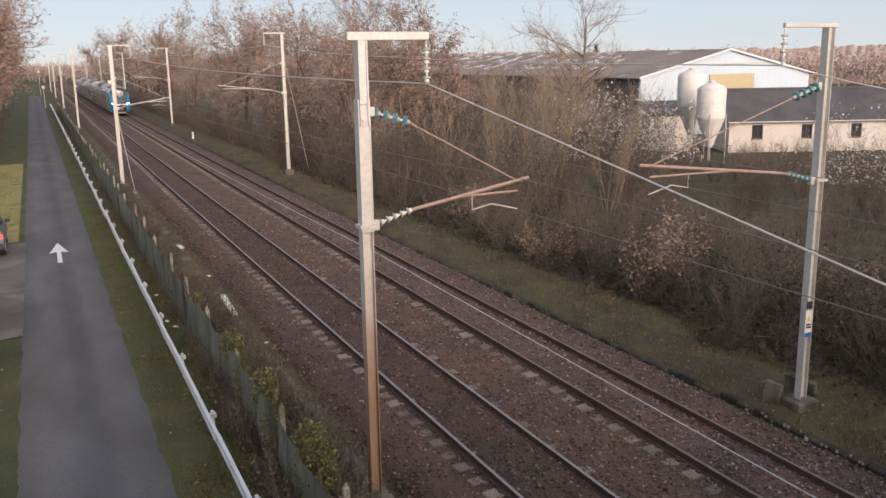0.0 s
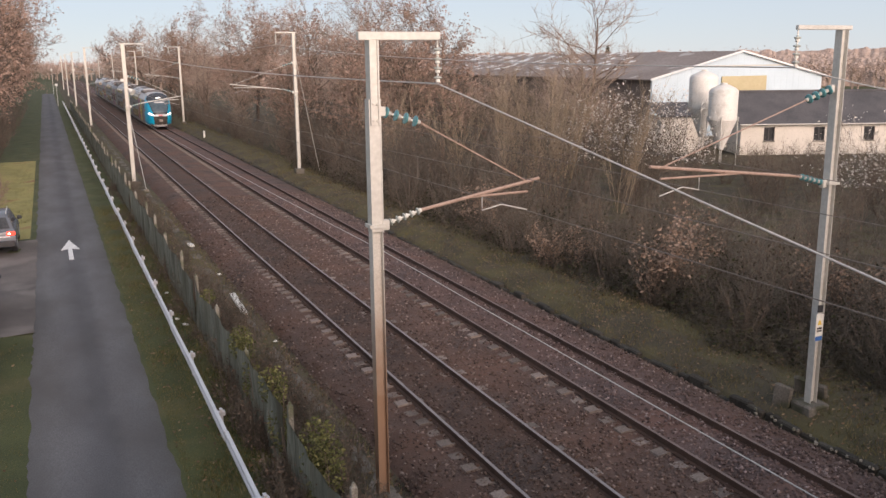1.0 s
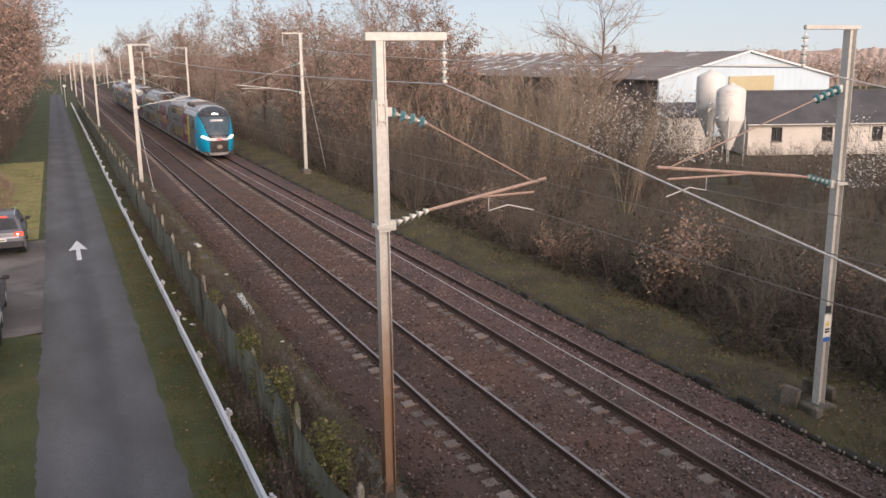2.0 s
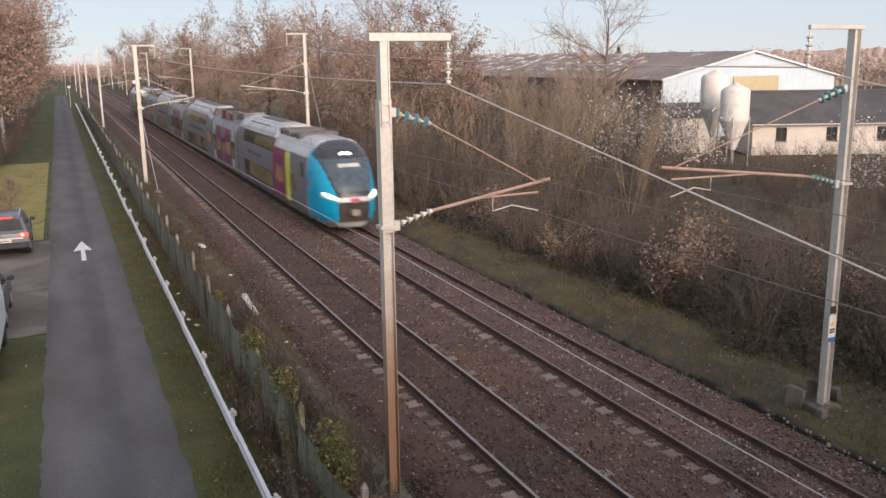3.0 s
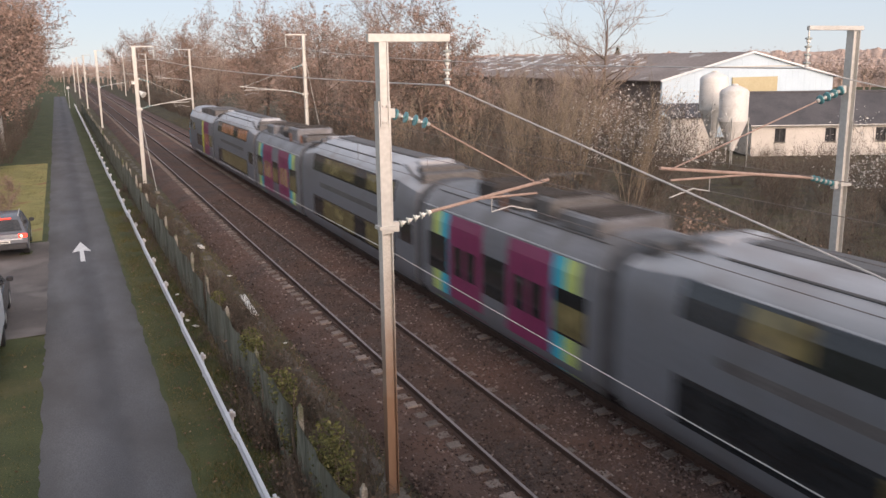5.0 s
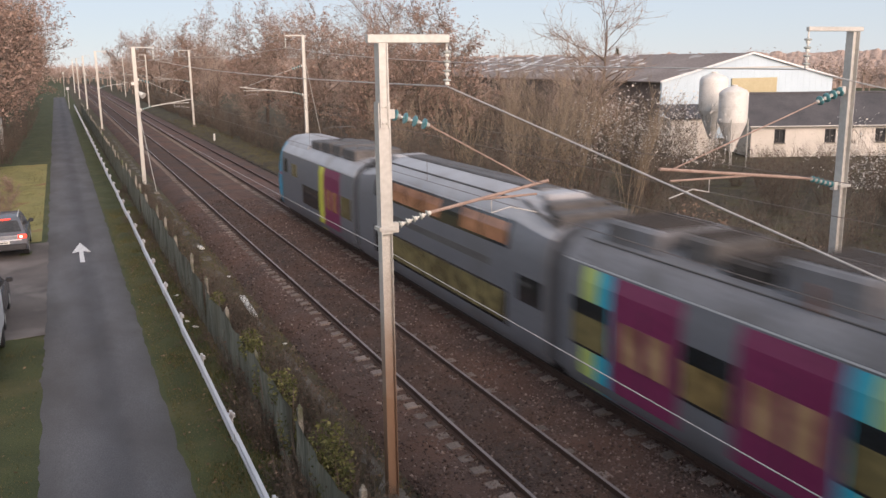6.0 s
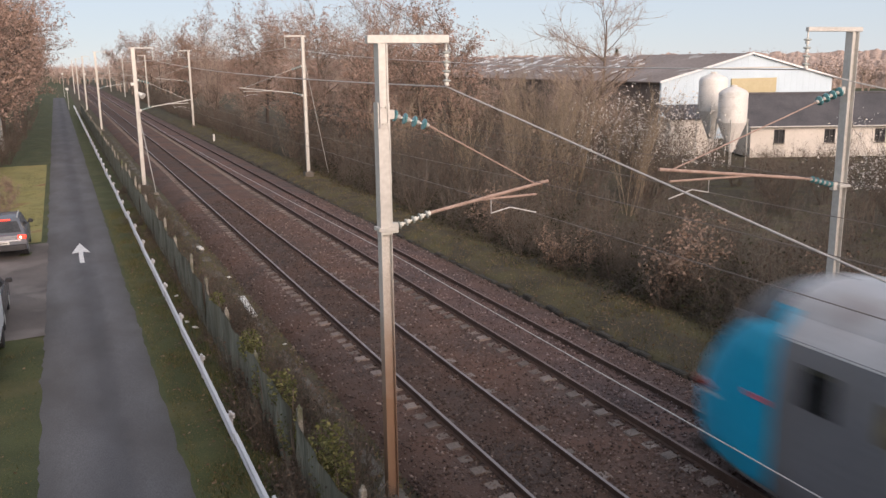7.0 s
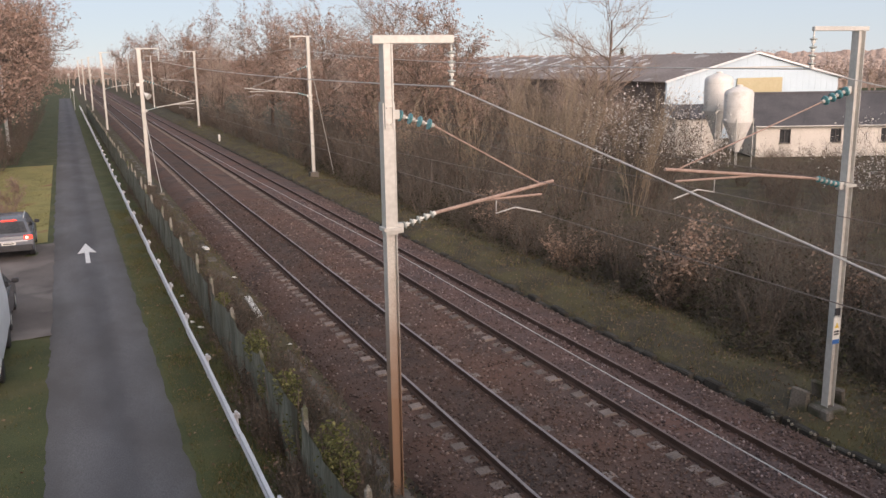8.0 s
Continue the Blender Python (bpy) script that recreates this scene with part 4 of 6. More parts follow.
def double_deck_car(train, y0, y1, lit, rng, small_first=True):
    body = car_body(train, DECK, y0, y1, "grey double-deck coach body with two window rows", 3.68, slope=y1 - y0 > 11)
    skirts(train, y0, y1)
    a, b = y0 + (2.1 if y1 - y0 > 11 else 0.12), y1 - 2.0
    n = max(3, round((b - a) / 1.5))
    w = (b - a) / n
    for side in (-1, 1):
        for z0, z1, deck in ((3.02, 3.58, 1), (0.98, 1.78, 0)):
            part("window_band", side_slab(DECK, side, a - 0.15, b + 0.15, z0 - 0.08, z1 + 0.06, 0.004), M_GLASS, body, "dark glazed band")
            for i in range(n):
                m = M_GLASS if i == n - 1 or rng.random() > lit[deck] else (M_LITORG if deck and lit[2] else M_LITYEL)
                part("window", side_slab(DECK, side, a + i * w + 0.05, a + (i + 1) * w - 0.05, z0, z1, 0.012), m, body)
        for q in (y0 + 0.2,) if y1 - y0 > 11 else ():
            part("window", side_slab(DECK, side, q, q + 1.2, 1.75, 2.42, 0.01), M_LITORG if lit[0] == 0.6 else M_GLASS, body)
        part("stripe", side_slab(DECK, side, y0 + 2.3, y1 - 2.3, 3.66, 3.69, 0.012), M_WHITEBAND, body)
        # flat dark strip proud of the wall, painted as the shadow of a groove
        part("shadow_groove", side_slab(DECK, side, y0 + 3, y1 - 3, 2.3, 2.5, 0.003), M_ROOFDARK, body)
    # ribs and the pale raised panel along the roof
    part("roof_panel", Geo().box(-0.34, y0 + 2.3, 4.2, 0.34, y1 - 2.3, 4.37, 0.04), M_ROOFDARK, body)
    for s in (-1, 1):
        part("roof_rail", Geo().tube([(s * 0.98, y0 + 2.4, 4.13), (s * 0.98, y1 - 2.4, 4.13)], 0.03, 6), M_ROOFDARK, body)
    # machinery on the falling ends of the roof
    for q, d in ((y0, 1), (y1, -1)) if y1 - y0 > 11 else ():
        for k, (a0, a1, hw, h) in enumerate(((0.15, 0.75, 1.0, 4.05), (0.85, 1.35, 0.8, 4.2), (1.45, 1.95, 0.62, 4.33))):
            e0, e1 = sorted((q + d * a0, q + d * a1))
            part("roof_unit", Geo().box(-hw, e0, 3.6, hw, e1, h, 0.05), (M_ROOFDARK, M_ROOFDARK, M_ROOF)[k], body)
        for s in (-1, 1):
            part("roof_pipe", Geo().tube([(s * 1.1, q + d * 0.1, 3.75), (s * 1.12, q + d * 1.0, 3.98), (s * 0.95, q + d * 2.0, 4.16)], 0.04, 6), M_ROOFDARK, body)


def door_car(train, y0, y1, rng, lit):
    """A single-deck car with two maroon door bays on each side."""
    body = car_body(train, LOW, y0, y1, "grey single-deck door coach with maroon door bays", 3.3, M_ROOFMID)
    skirts(train, y0, y1)
    mid_car = (y0 + y1) / 2
    for side in (-1, 1):
        for b0, b1 in ((mid_car - 2.95, mid_car - 0.74), (mid_car + 0.74, mid_car + 2.95)):
            bay = part("door_bay", side_slab(LOW, side, b0, b1, 0.48, 3.22, 0.006, k=9), M_MAROON, body, "maroon painted door bay")
            mid = (b0 + b1) / 2
            for d0, d1 in ((mid - 0.85, mid - 0.02), (mid + 0.02, mid + 0.85)):
                part("door_window", side_slab(LOW, side, d0 + 0.12, d1 - 0.12, 1.5, 2.35, 0.02), M_LITTAN if lit else M_GLASS, bay)
            part("door_gap", side_slab(LOW, side, mid - 0.015, mid + 0.015, 0.6, 2.75, 0.012), M_DARK, bay)
        for d in (-1, 1):
            for q0, q1, m in ((2.96, 3.5, M_TURQ), (3.51, 4.08, M_MINT)):
                part("stripe", side_slab(LOW, side, *sorted((mid_car + d * q0, mid_car + d * q1)), 0.48, 3.22, 0.006, k=9), m, body)
        for f0, f1, m in ((-0.62, 0.62, M_LITDIM if lit else M_GLASS), (-4.4, -3.1, M_LITYEL), (3.1, 4.4, M_LITYEL if lit else M_GLASS)):
            part("window_band", side_slab(LOW, side, mid_car + f0 - 0.06, mid_car + f1 + 0.06, 1.4, 2.5, 0.011), M_GLASS, body)
            part("window", side_slab(LOW, side, mid_car + f0, mid_car + f1, 1.46, 2.16, 0.016), m, body)
            part("vent_window", side_slab(LOW, side, mid_car + f0, mid_car + f1, 2.2, 2.44, 0.016), M_GLASS, body)
        part("stripe", side_slab(LOW, side, y0 + 0.02, y1 - 0.02, 3.26, 3.29, 0.012), M_WHITEBAND, body)
    # roof equipment
    y = y0 + 0.8
    while y < y1 - 2.0:
        w = rng.uniform(0.7, 1.9)
        h = rng.uniform(4.05, 4.4)
        a = rng.uniform(0.7, 0.98)
        unit = part("roof_unit", Geo().box(-a, y, 3.7, a, y + w, h, 0.07), rng.choice((M_ROOFDARK, M_ROOFDARK, M_UNDER, M_ROOFMID)), body)
        for k in range(int(w / 0.22)):
            part("cooling_fin", Geo().box(-a * 0.8, y + 0.12 + 0.22 * k, h - 0.01, a * 0.8, y + 0.2 + 0.22 * k, h + 0.035), M_UNDER, unit)
        if rng.random() < 0.6:
            part("roof_insulator", Geo().tube([(-a - 0.12, y + w * 0.5, 3.72), (-a - 0.12, y + w * 0.5, 4.15)], [0.07, 0.045], 8), M_REDBROWN, body)
        y += w + rng.uniform(0.2, 0.6)
    for s in (-1, 1):
        for i in range(4):
            part("roof_pipe", Geo().tube([(s * (1.02 + 0.07 * i), y0 + 0.3, 3.72 - 0.09 * i), (s * (1.02 + 0.07 * i), y1 - 0.3, 3.72 - 0.09 * i)], 0.02, 5), M_ROOFDARK, body)


def gangway(train, y):
    core = [(x * 0.94, z) for x, z in LOW if z > 0.6]
    inner = part("gangway", Geo().sweep(core + [(-x, z) for x, z in reversed(core)], y - 0.37, y + 0.37), M_BELLOWS, train, "dark grey gangway between coaches")
    for i in range(4):
        q = y - 0.3 + i * 0.17
        shape = [(x * 0.985, z) for x, z in LOW if z > 0.6]
        part("bellows_fold", Geo().sweep(shape + [(-x, z) for x, z in reversed(shape)], q, q + 0.11), M_BELLOWS, inner)


FRONT_Y = [(0.3, -1.631), (0.6, -1.898), (1.0, -2.012), (1.5, -2.05), (1.8, -1.974), (2.2, -1.799), (2.8, -1.402), (3.2, -1.059), (3.55, -0.716), (3.75, -0.488), (3.95, -0.107), (4.05, 0.198), (4.1, 0.503)]
NOSE = [(1.05, 0.3), (1.36, 0.6), (1.46, 1.0), (1.47, 1.5), (1.47, 1.8), (1.46, 2.2), (1.43, 2.8), (1.37, 3.2), (1.24, 3.55), (1.08, 3.75), (0.8, 3.95), (0.5, 4.05), (0.05, 4.1)]


def end_car(train, y_tip, y_gang, rng, front):
    """The driving car: rounded cyan nose, dark windscreen mask, lamps; dirn points from the tip to the gangway."""
    dirn = 1 if y_gang > y_tip else -1
    Y = lambda d: y_tip + dirn * (d + 2.05)
    L = abs(y_gang - y_tip)
    yend = 0.65
    ends = sorted((Y(yend - 0.05), y_gang))
    body = car_body(train, LOW, *ends, "grey driving coach body with a cab door bay", 3.3)
    part("roof_dome", Geo().sweep([(1.2, 3.5), (1.05, 3.85), (0.7, 4.05), (0.0, 4.1), (-0.7, 4.05), (-1.05, 3.85), (-1.2, 3.5)], Y(yend - 0.05), Y(L - 2.1 if front else 4.6)), M_ROOF, body, smooth=True)
    skirts(train, *ends)
    na = 72
    angles = [-math.pi / 2 + math.pi * i / na for i in range(na + 1)]
    sect = []
    levels = []
    for (w0, z0), (w1, z1) in zip(NOSE, NOSE[1:]):
        levels += [(w0 + (w1 - w0) * t, z0 + (z1 - z0) * t) for t in (0, 0.17, 0.33, 0.5, 0.67, 0.83)]
    levels.append(NOSE[-1])
    for w, z in levels:
        yf = float(np.interp(z, [p[0] for p in FRONT_Y], [p[1] for p in FRONT_Y]))
        row = []
        for a in angles:
            s = math.sin(a)
            row.append((w * math.copysign(abs(s) ** 0.8, s), yf + (yend - yf) * (1 - math.cos(a)) ** 1.25, z))
        sect.append(row)
    def skin(x, z):
        """Distance of the nose surface at x, z."""
        w = float(np.interp(z, [p[1] for p in NOSE], [p[0] for p in NOSE]))
        yf = float(np.interp(z, [p[0] for p in FRONT_Y], [p[1] for p in FRONT_Y]))
        q = min(1.0, (abs(x) / w) ** 1.25)
        return yf + (yend - yf) * (1 - math.sqrt(1 - q * q)) ** 1.25

    kinds = {}
    for i in range(len(sect) - 1):
        for j in range(na):
            q = [sect[i][j], sect[i][j + 1], sect[i + 1][j + 1], sect[i + 1][j]]
            x, yy, z = (sum(c[k] for c in q) / 4 for k in range(3))
            ax = abs(x)
            edge = 0.78 + 0.29 * (z - 1.8)
            rim = 1.38 + 0.3 * max(0, ax - 0.45)
            if z < 0.56:
                kind = "skirt"
            elif ax < 0.72 and z < 1.46:
                kind = "cavity"
            elif (1.46 < z < 1.7 and ax < 0.78) or (rim + 0.05 < z < rim + 0.11 and 0.7 < ax < 1.3):
                kind = "band"
            elif z > 1.92 and ax < edge - 0.07 and z < 3.32 and yy < 0.1:
                kind = "screen"
            elif z > 1.7 and ax < max(edge, 0.6) and yy < 0.35:
                kind = "mask"
            elif z > 3.7:
                kind = "mask" if yy < 0.35 else "rooftop"
            else:
                kind = "cyan"
            kinds.setdefault(kind, []).append(q)
    # the coupler recess stays flush; the hollow's shade is only its dark colour
    mats = {"skirt": M_WHITEBAND, "cavity": M_UNDER, "band": M_WHITEBAND, "screen": M_SCREEN, "mask": M_MASK, "rooftop": M_ROOF, "cyan": M_CYAN}
    names = {"skirt": "nose_skirt", "cavity": "coupler_recess", "band": "lamp_band", "screen": "windscreen", "mask": "nose_mask", "rooftop": "nose_roof", "cyan": "nose_shell"}
    shell = None
    for kind in ("cyan", "skirt", "cavity", "band", "screen", "mask", "rooftop"):
        bm = Geo()
        index = {}
        for q in kinds.get(kind, []):
            ids = []
            for p in q:
                key = tuple(round(c, 4) for c in p)
                if key not in index:
                    index[key] = len(bm.v)
                    bm.v.append((p[0], Y(p[1]), p[2]))
                if index[key] not in ids:
                    ids.append(index[key])
            if len(ids) > 2:
                bm.f.append(tuple(ids))
                bm.s.append(0)
        if bm.f:
            ob = part(names[kind], bm, mats[kind], shell or train, {"cyan": "bright cyan rounded nose", "screen": "large dark curved windscreen"}.get(kind, ""), smooth=True)
            shell = shell or ob
    tilt = M_LAMP if front else M_REDLAMP
    for s in (-1, 1):
        g = Geo()
        rings = []
        for i in range(7):
            f = i / 6
            x, z = 0.72 + 0.52 * f, 1.63 + 0.2 * f
            rings.append((s * x, Y(skin(x, z) + 0.02), z))
        g.tube(rings, [0.03, 0.06, 0.085, 0.1, 0.1, 0.085, 0.03], 12)
        part("headlight", g, tilt, shell, "bright slanted headlamp" if front else "slanted tail lamp", smooth=True)
        part("buffer_block", Geo().box(s * 0.95 - 0.22, Y(skin(0.95, 0.6)) - 0.06, 0.32, s * 0.95 + 0.22, Y(skin(0.95, 0.6)) + 0.12, 0.62, 0.05), M_UNDER, shell)
    g = Geo().tube([(-0.28, Y(skin(0.28, 3.5)), 3.5), (-0.16, Y(skin(0.16, 3.54) - 0.02), 3.54), (0.16, Y(skin(0.16, 3.54) - 0.02), 3.54), (0.28, Y(skin(0.28, 3.5)), 3.5)], [0.03, 0.065, 0.065, 0.03], 10)
    part("roof_headlight", g, tilt, shell, smooth=True)
    part("coupler", Geo().box(-0.2, min(Y(-2.2), Y(-1.5)), 0.85, 0.2, max(Y(-2.2), Y(-1.5)), 1.15, 0.06), M_COUPLER, shell, "grey automatic coupler head")
    part("emblem", Geo().box(-0.22, min(Y(-2.08), Y(-1.9)), 1.52, 0.22, max(Y(-2.08), Y(-1.9)), 1.66, 0.03), M_REDTRIM, shell)
    part("destination_display", Geo().box(-0.5, min(Y(skin(0, 3.0) - 0.02), Y(skin(0, 3.0) + 0.2)), 2.96, 0.5, max(Y(skin(0, 3.0) - 0.02), Y(skin(0, 3.0) + 0.2)), 3.12, 0.01), M_WHITEBAND, shell, at=None)
    # cab side: small window, dark window strip, lime and maroon door bay
    dist = lambda a, b: sorted((Y(a), Y(b)))
    e = yend
    panels = [("cab_window", 0.5, 1.15, 2.3, 2.98, M_GLASS)]
    if front:
        panels += [("window", 2.1, 3.15, 1.5, 2.3, M_LITYEL), ("stripe", 3.25, 4.1, 0.48, 3.22, M_LIME), ("door_bay", 4.1, 6.88, 0.48, 3.22, M_MAROON), ("door_window", 4.75, 5.4, 1.5, 2.35, M_LITTAN), ("door_window", 5.6, 6.25, 1.5, 2.35, M_LITTAN)]
    else:
        panels += [("window", 2.0, 3.0, 2.25, 2.85, M_LITYEL), ("window", 4.0, 6.8, 1.2, 2.08, M_GLASS), ("stripe", 6.85, 7.6, 0.48, 3.22, M_LIME), ("door_bay", 7.6, 9.9, 0.48, 3.22, M_MAROON),
                   ("door_window", 8.0, 8.6, 1.5, 2.35, M_LITORG), ("door_window", 8.9, 9.5, 1.5, 2.35, M_LITORG), ("window", 10.05, 11.4, 1.5, 2.35, M_LITYEL)]
    for side in (-1, 1):
        for name, a0, a1, z0, z1, m in panels:
            part(name, side_slab(LOW, side, *dist(e + a0, e + a1), z0, z1, {"door_bay": 0.006, "door_window": 0.016}.get(name, 0.01), k=9), m, body, {"stripe": "lime yellow stripe", "door_bay": "maroon painted door bay"}.get(name, ""))
        part("emblem", side_slab(NOSE, side, *dist(e - 0.6, e - 0.22), 2.08, 2.17, 0.012), M_REDTRIM, body)
        part("stripe", side_slab(LOW, side, *dist(e + 0.1, L - 2.1), 3.26, 3.29, 0.012), M_WHITEBAND, body)
    y = 3.4 if front else 4.8
    while y < L - (2.6 if front else 3.5):
        w = rng.uniform(0.6, 1.3) if front else rng.uniform(1.0, 1.8)
        q0, q1 = dist(y, y + w)
        part("roof_unit", Geo().box(-1.0, q0, 3.7, 1.0, q1, rng.uniform(4.12, 4.24), 0.06), M_ROOFDARK if rng.random() < 0.7 else M_ROOF, body)
        y += w + 0.3


M_REDBROWN = surface("brown_insulator_glaze", (0.12, 0.06, 0.04), (0.18, 0.09, 0.06), 0.3, 3, 20, stretch=(1, 1, 1))
M_BELLOWS = surface("bellows_rubber", (0.075, 0.075, 0.08), (0.12, 0.12, 0.128), 0.7, 2, 20, 0.0, stretch=(1, 1, 1))
M_ROOFMID = surface("train_roof_grey", (0.14, 0.14, 0.15), (0.25, 0.25, 0.265), 0.45, 0.8, 12, 0.0, blotch=((0.13, 0.125, 0.125), 0.9, 0.45, 0.65), stretch=(1, 1, 1))
M_MASK = surface("train_dark_mask", (0.03, 0.034, 0.04), (0.06, 0.065, 0.075), 0.25, 1.5, 8, 0.0, stretch=(1, 1, 1))
# windscreen glass; its blue-grey base stands for the sky's reflection
M_SCREEN = surface("sky_toned_windscreen", (0.05, 0.075, 0.095), (0.09, 0.12, 0.145), 0.3, 1.0, 4, 0.0, spec=0.35, stretch=(1, 1, 1))
M_COUPLER = surface("coupler_steel", (0.2, 0.17, 0.15), (0.34, 0.3, 0.27), 0.6, 5, 30, 0.001, stretch=(1, 1, 1))
M_REDLAMP = surface("tail_lamp_lens", (0.05, 0.03, 0.03), (0.1, 0.05, 0.05), 0.2, 4, 20, glow=((1.0, 0.1, 0.05), 0.05), stretch=(1, 1, 1))

# coach ends by distance along the train
M_LITTAN = surface("lit_door_glass", (0.09, 0.03, 0.045), (0.34, 0.23, 0.15), 0.12, 0.9, 2, 0.0, glow=((0.8, 0.5, 0.2), 0.05), contrast=(0.35, 0.6), stretch=(1, 1, 1))
M_LITDIM = surface("dim_lit_glass", (0.02, 0.018, 0.015), (0.3, 0.22, 0.1), 0.12, 0.9, 2, 0.0, glow=((0.8, 0.55, 0.2), 0.03), contrast=(0.42, 0.65), stretch=(1, 1, 1))
ENDS = [-1.0, 8.6, 18.8, 29.3, 44.6, 55.15, 69.97, 80.5, 95.3, 110.0]


def build_train():
    rng = random.Random(12)
    train = thing("train", "grey, maroon and cyan double-deck electric passenger train", "train", pose(TRACKS[1], 20.5 + 33.7 * 3.5, 0))
    end_car(train, ENDS[0], ENDS[1], rng, True)
    for k in range(1, 8):
        a, b = ENDS[k] + (0.012 if k == 1 else 0.36), ENDS[k + 1] - 0.36
        if k % 2:
            double_deck_car(train, a, b, {1: (0.9, 0.85, False), 3: (0.6, 0.5, False), 5: (0.7, 0.6, False), 7: (0.75, 0.7, True)}[k], rng)
        else:
            door_car(train, a, b, rng, k != 4)
    end_car(train, ENDS[9], ENDS[8] + 0.3, rng, False)
    for y in ENDS[2:-1]:
        gangway(train, y)
        bogie(train, y)
    bogie(train, 3.2)
    bogie(train, 105.2)
    # folded and raised collectors on two roofs
    for y in (48.5, 101.5):
        base = part("pantograph", Geo().box(-0.6, y - 0.8, 4.0, 0.6, y + 0.8, 4.15, 0.04), M_ROOFDARK, train)
        part("arm", Geo().tube([(0, y + 0.6, 4.15), (0, y - 0.7, 4.45), (0, y + 0.3, 4.75)], 0.035, 6), M_ROOFDARK, base)
        part("contact_strip", Geo().tube([(-0.75, y + 0.3, 4.68), (-0.55, y + 0.3, 4.78), (0.55, y + 0.3, 4.78), (0.75, y + 0.3, 4.68)], 0.025, 6), M_ROOFDARK, base)
    return train


TRAIN = build_train()


# ---- trees and shrubs ----
def sprout(rng, stems, levels):
    """Limbs of a plant as rows (start, end, radius at start, radius at end, level). stems: first shoots (point, way, length, radius)."""
    rows = []
    todo = [(np.array(p, float), np.array(w, float), l, r, 0) for p, w, l, r in stems]
    while todo:
        p, w, length, r, lev = todo.pop()
        spec = levels[lev]
        n = spec["seg"]
        step = length / n
        pts = [p]
        rad = [r * (1 - 0.75 * i / n) for i in range(n + 1)]
        for i in range(n):
            w = w + rng.normal(0, spec["bend"], 3)
            w[2] += spec["lift"]
            w = w / np.linalg.norm(w)
            q = pts[-1] + w * step
            rows.append((pts[-1], q, rad[i], rad[i + 1], lev))
            pts.append(q)
            if lev + 1 < len(levels) and i >= spec.get("bare", 0):
                for _ in range(spec["kids"]):
                    side = rng.normal(0, 1, 3)
                    side[2] = abs(side[2]) * 0.4
                    side -= w * side.dot(w)
                    side /= np.linalg.norm(side) + 1e-6
                    kw = w * spec["keep"] + side * (1 - spec["keep"])
                    todo.append((pts[-2] + (q - pts[-2]) * rng.random(), kw / np.linalg.norm(kw), length * spec["ratio"] * rng.uniform(0.6, 1.15), max(rad[i + 1] * 0.6, spec.get("thin", 0.004)), lev + 1))
    return rows


def limb_mesh(name, rows, sides, *materials, tips=False):
    """Tapered limbs with the given number of sides."""
    a = np.array([r[0] for r in rows])
    b = np.array([r[1] for r in rows])
    ra = np.array([r[2] for r in rows])
    rb = np.array([r[3] for r in rows])
    d = b - a
    d /= np.linalg.norm(d, axis=1, keepdims=True) + 1e-9
    ref = np.where(np.abs(d[:, 2:3]) < 0.9, np.array([[0, 0, 1.0]]), np.array([[1.0, 0, 0]]))
    u = np.cross(d, ref)
    u /= np.linalg.norm(u, axis=1, keepdims=True)
    w = np.cross(d, u)
    ang = np.arange(sides) * 2 * np.pi / sides
    off = np.cos(ang)[None, :, None] * u[:, None] + np.sin(ang)[None, :, None] * w[:, None]
    # limbs with a far end are drawn as tapered prisms, the last twigs as slender spikes
    spike = np.array([r[4] for r in rows]) == max(r[4] for r in rows) if tips else np.zeros(len(rows), bool)
    verts, tris, base = [], [], 0
    for pick, full in ((~spike, True), (spike, False)):
        k = int(pick.sum())
        if not k:
            continue
        low = a[pick][:, None] + off[pick] * ra[pick][:, None, None]
        high = b[pick][:, None] + off[pick] * rb[pick][:, None, None] if full else b[pick][:, None]
        v = np.concatenate([low, high], 1)
        tri = []
        for j in range(sides):
            q = (j + 1) % sides
            tri += [(j, q, sides + q), (j, sides + q, sides + j)] if full else [(j, q, sides)]
        step = v.shape[1]
        tris.append((np.array(tri)[None] + (np.arange(k) * step)[:, None, None]).reshape(-1, 3) + base)
        verts.append(v.reshape(-1, 3))
        base += k * step
    v, t = np.concatenate(verts), np.concatenate(tris)
    return fast_mesh(name, v.reshape(-1, 3), t.reshape(-1, 3), *materials)


def leaf_mesh(name, rng, centres, size, material, flat=0.5):
    """Small folded leaves, two triangles each."""
    n = len(centres)
    u = rng.normal(0, 1, (n, 3))
    u[:, 2] *= flat
    u /= np.linalg.norm(u, axis=1, keepdims=True)
    w = np.cross(u, rng.normal(0, 1, (n, 3)))
    w /= np.linalg.norm(w, axis=1, keepdims=True)
    s = size * rng.uniform(0.6, 1.4, (n, 1))
    f = np.cross(u, w) * s * 0.25
    c = np.asarray(centres)
    v = np.stack([c - u * s, c + w * s * 0.55 + f, c + u * s, c - w * s * 0.55 + f], 1)
    t = np.array([(0, 1, 2), (0, 2, 3)])[None] + (np.arange(n) * 4)[:, None, None]
    return fast_mesh(name, v.reshape(-1, 3), t.reshape(-1, 3), material)


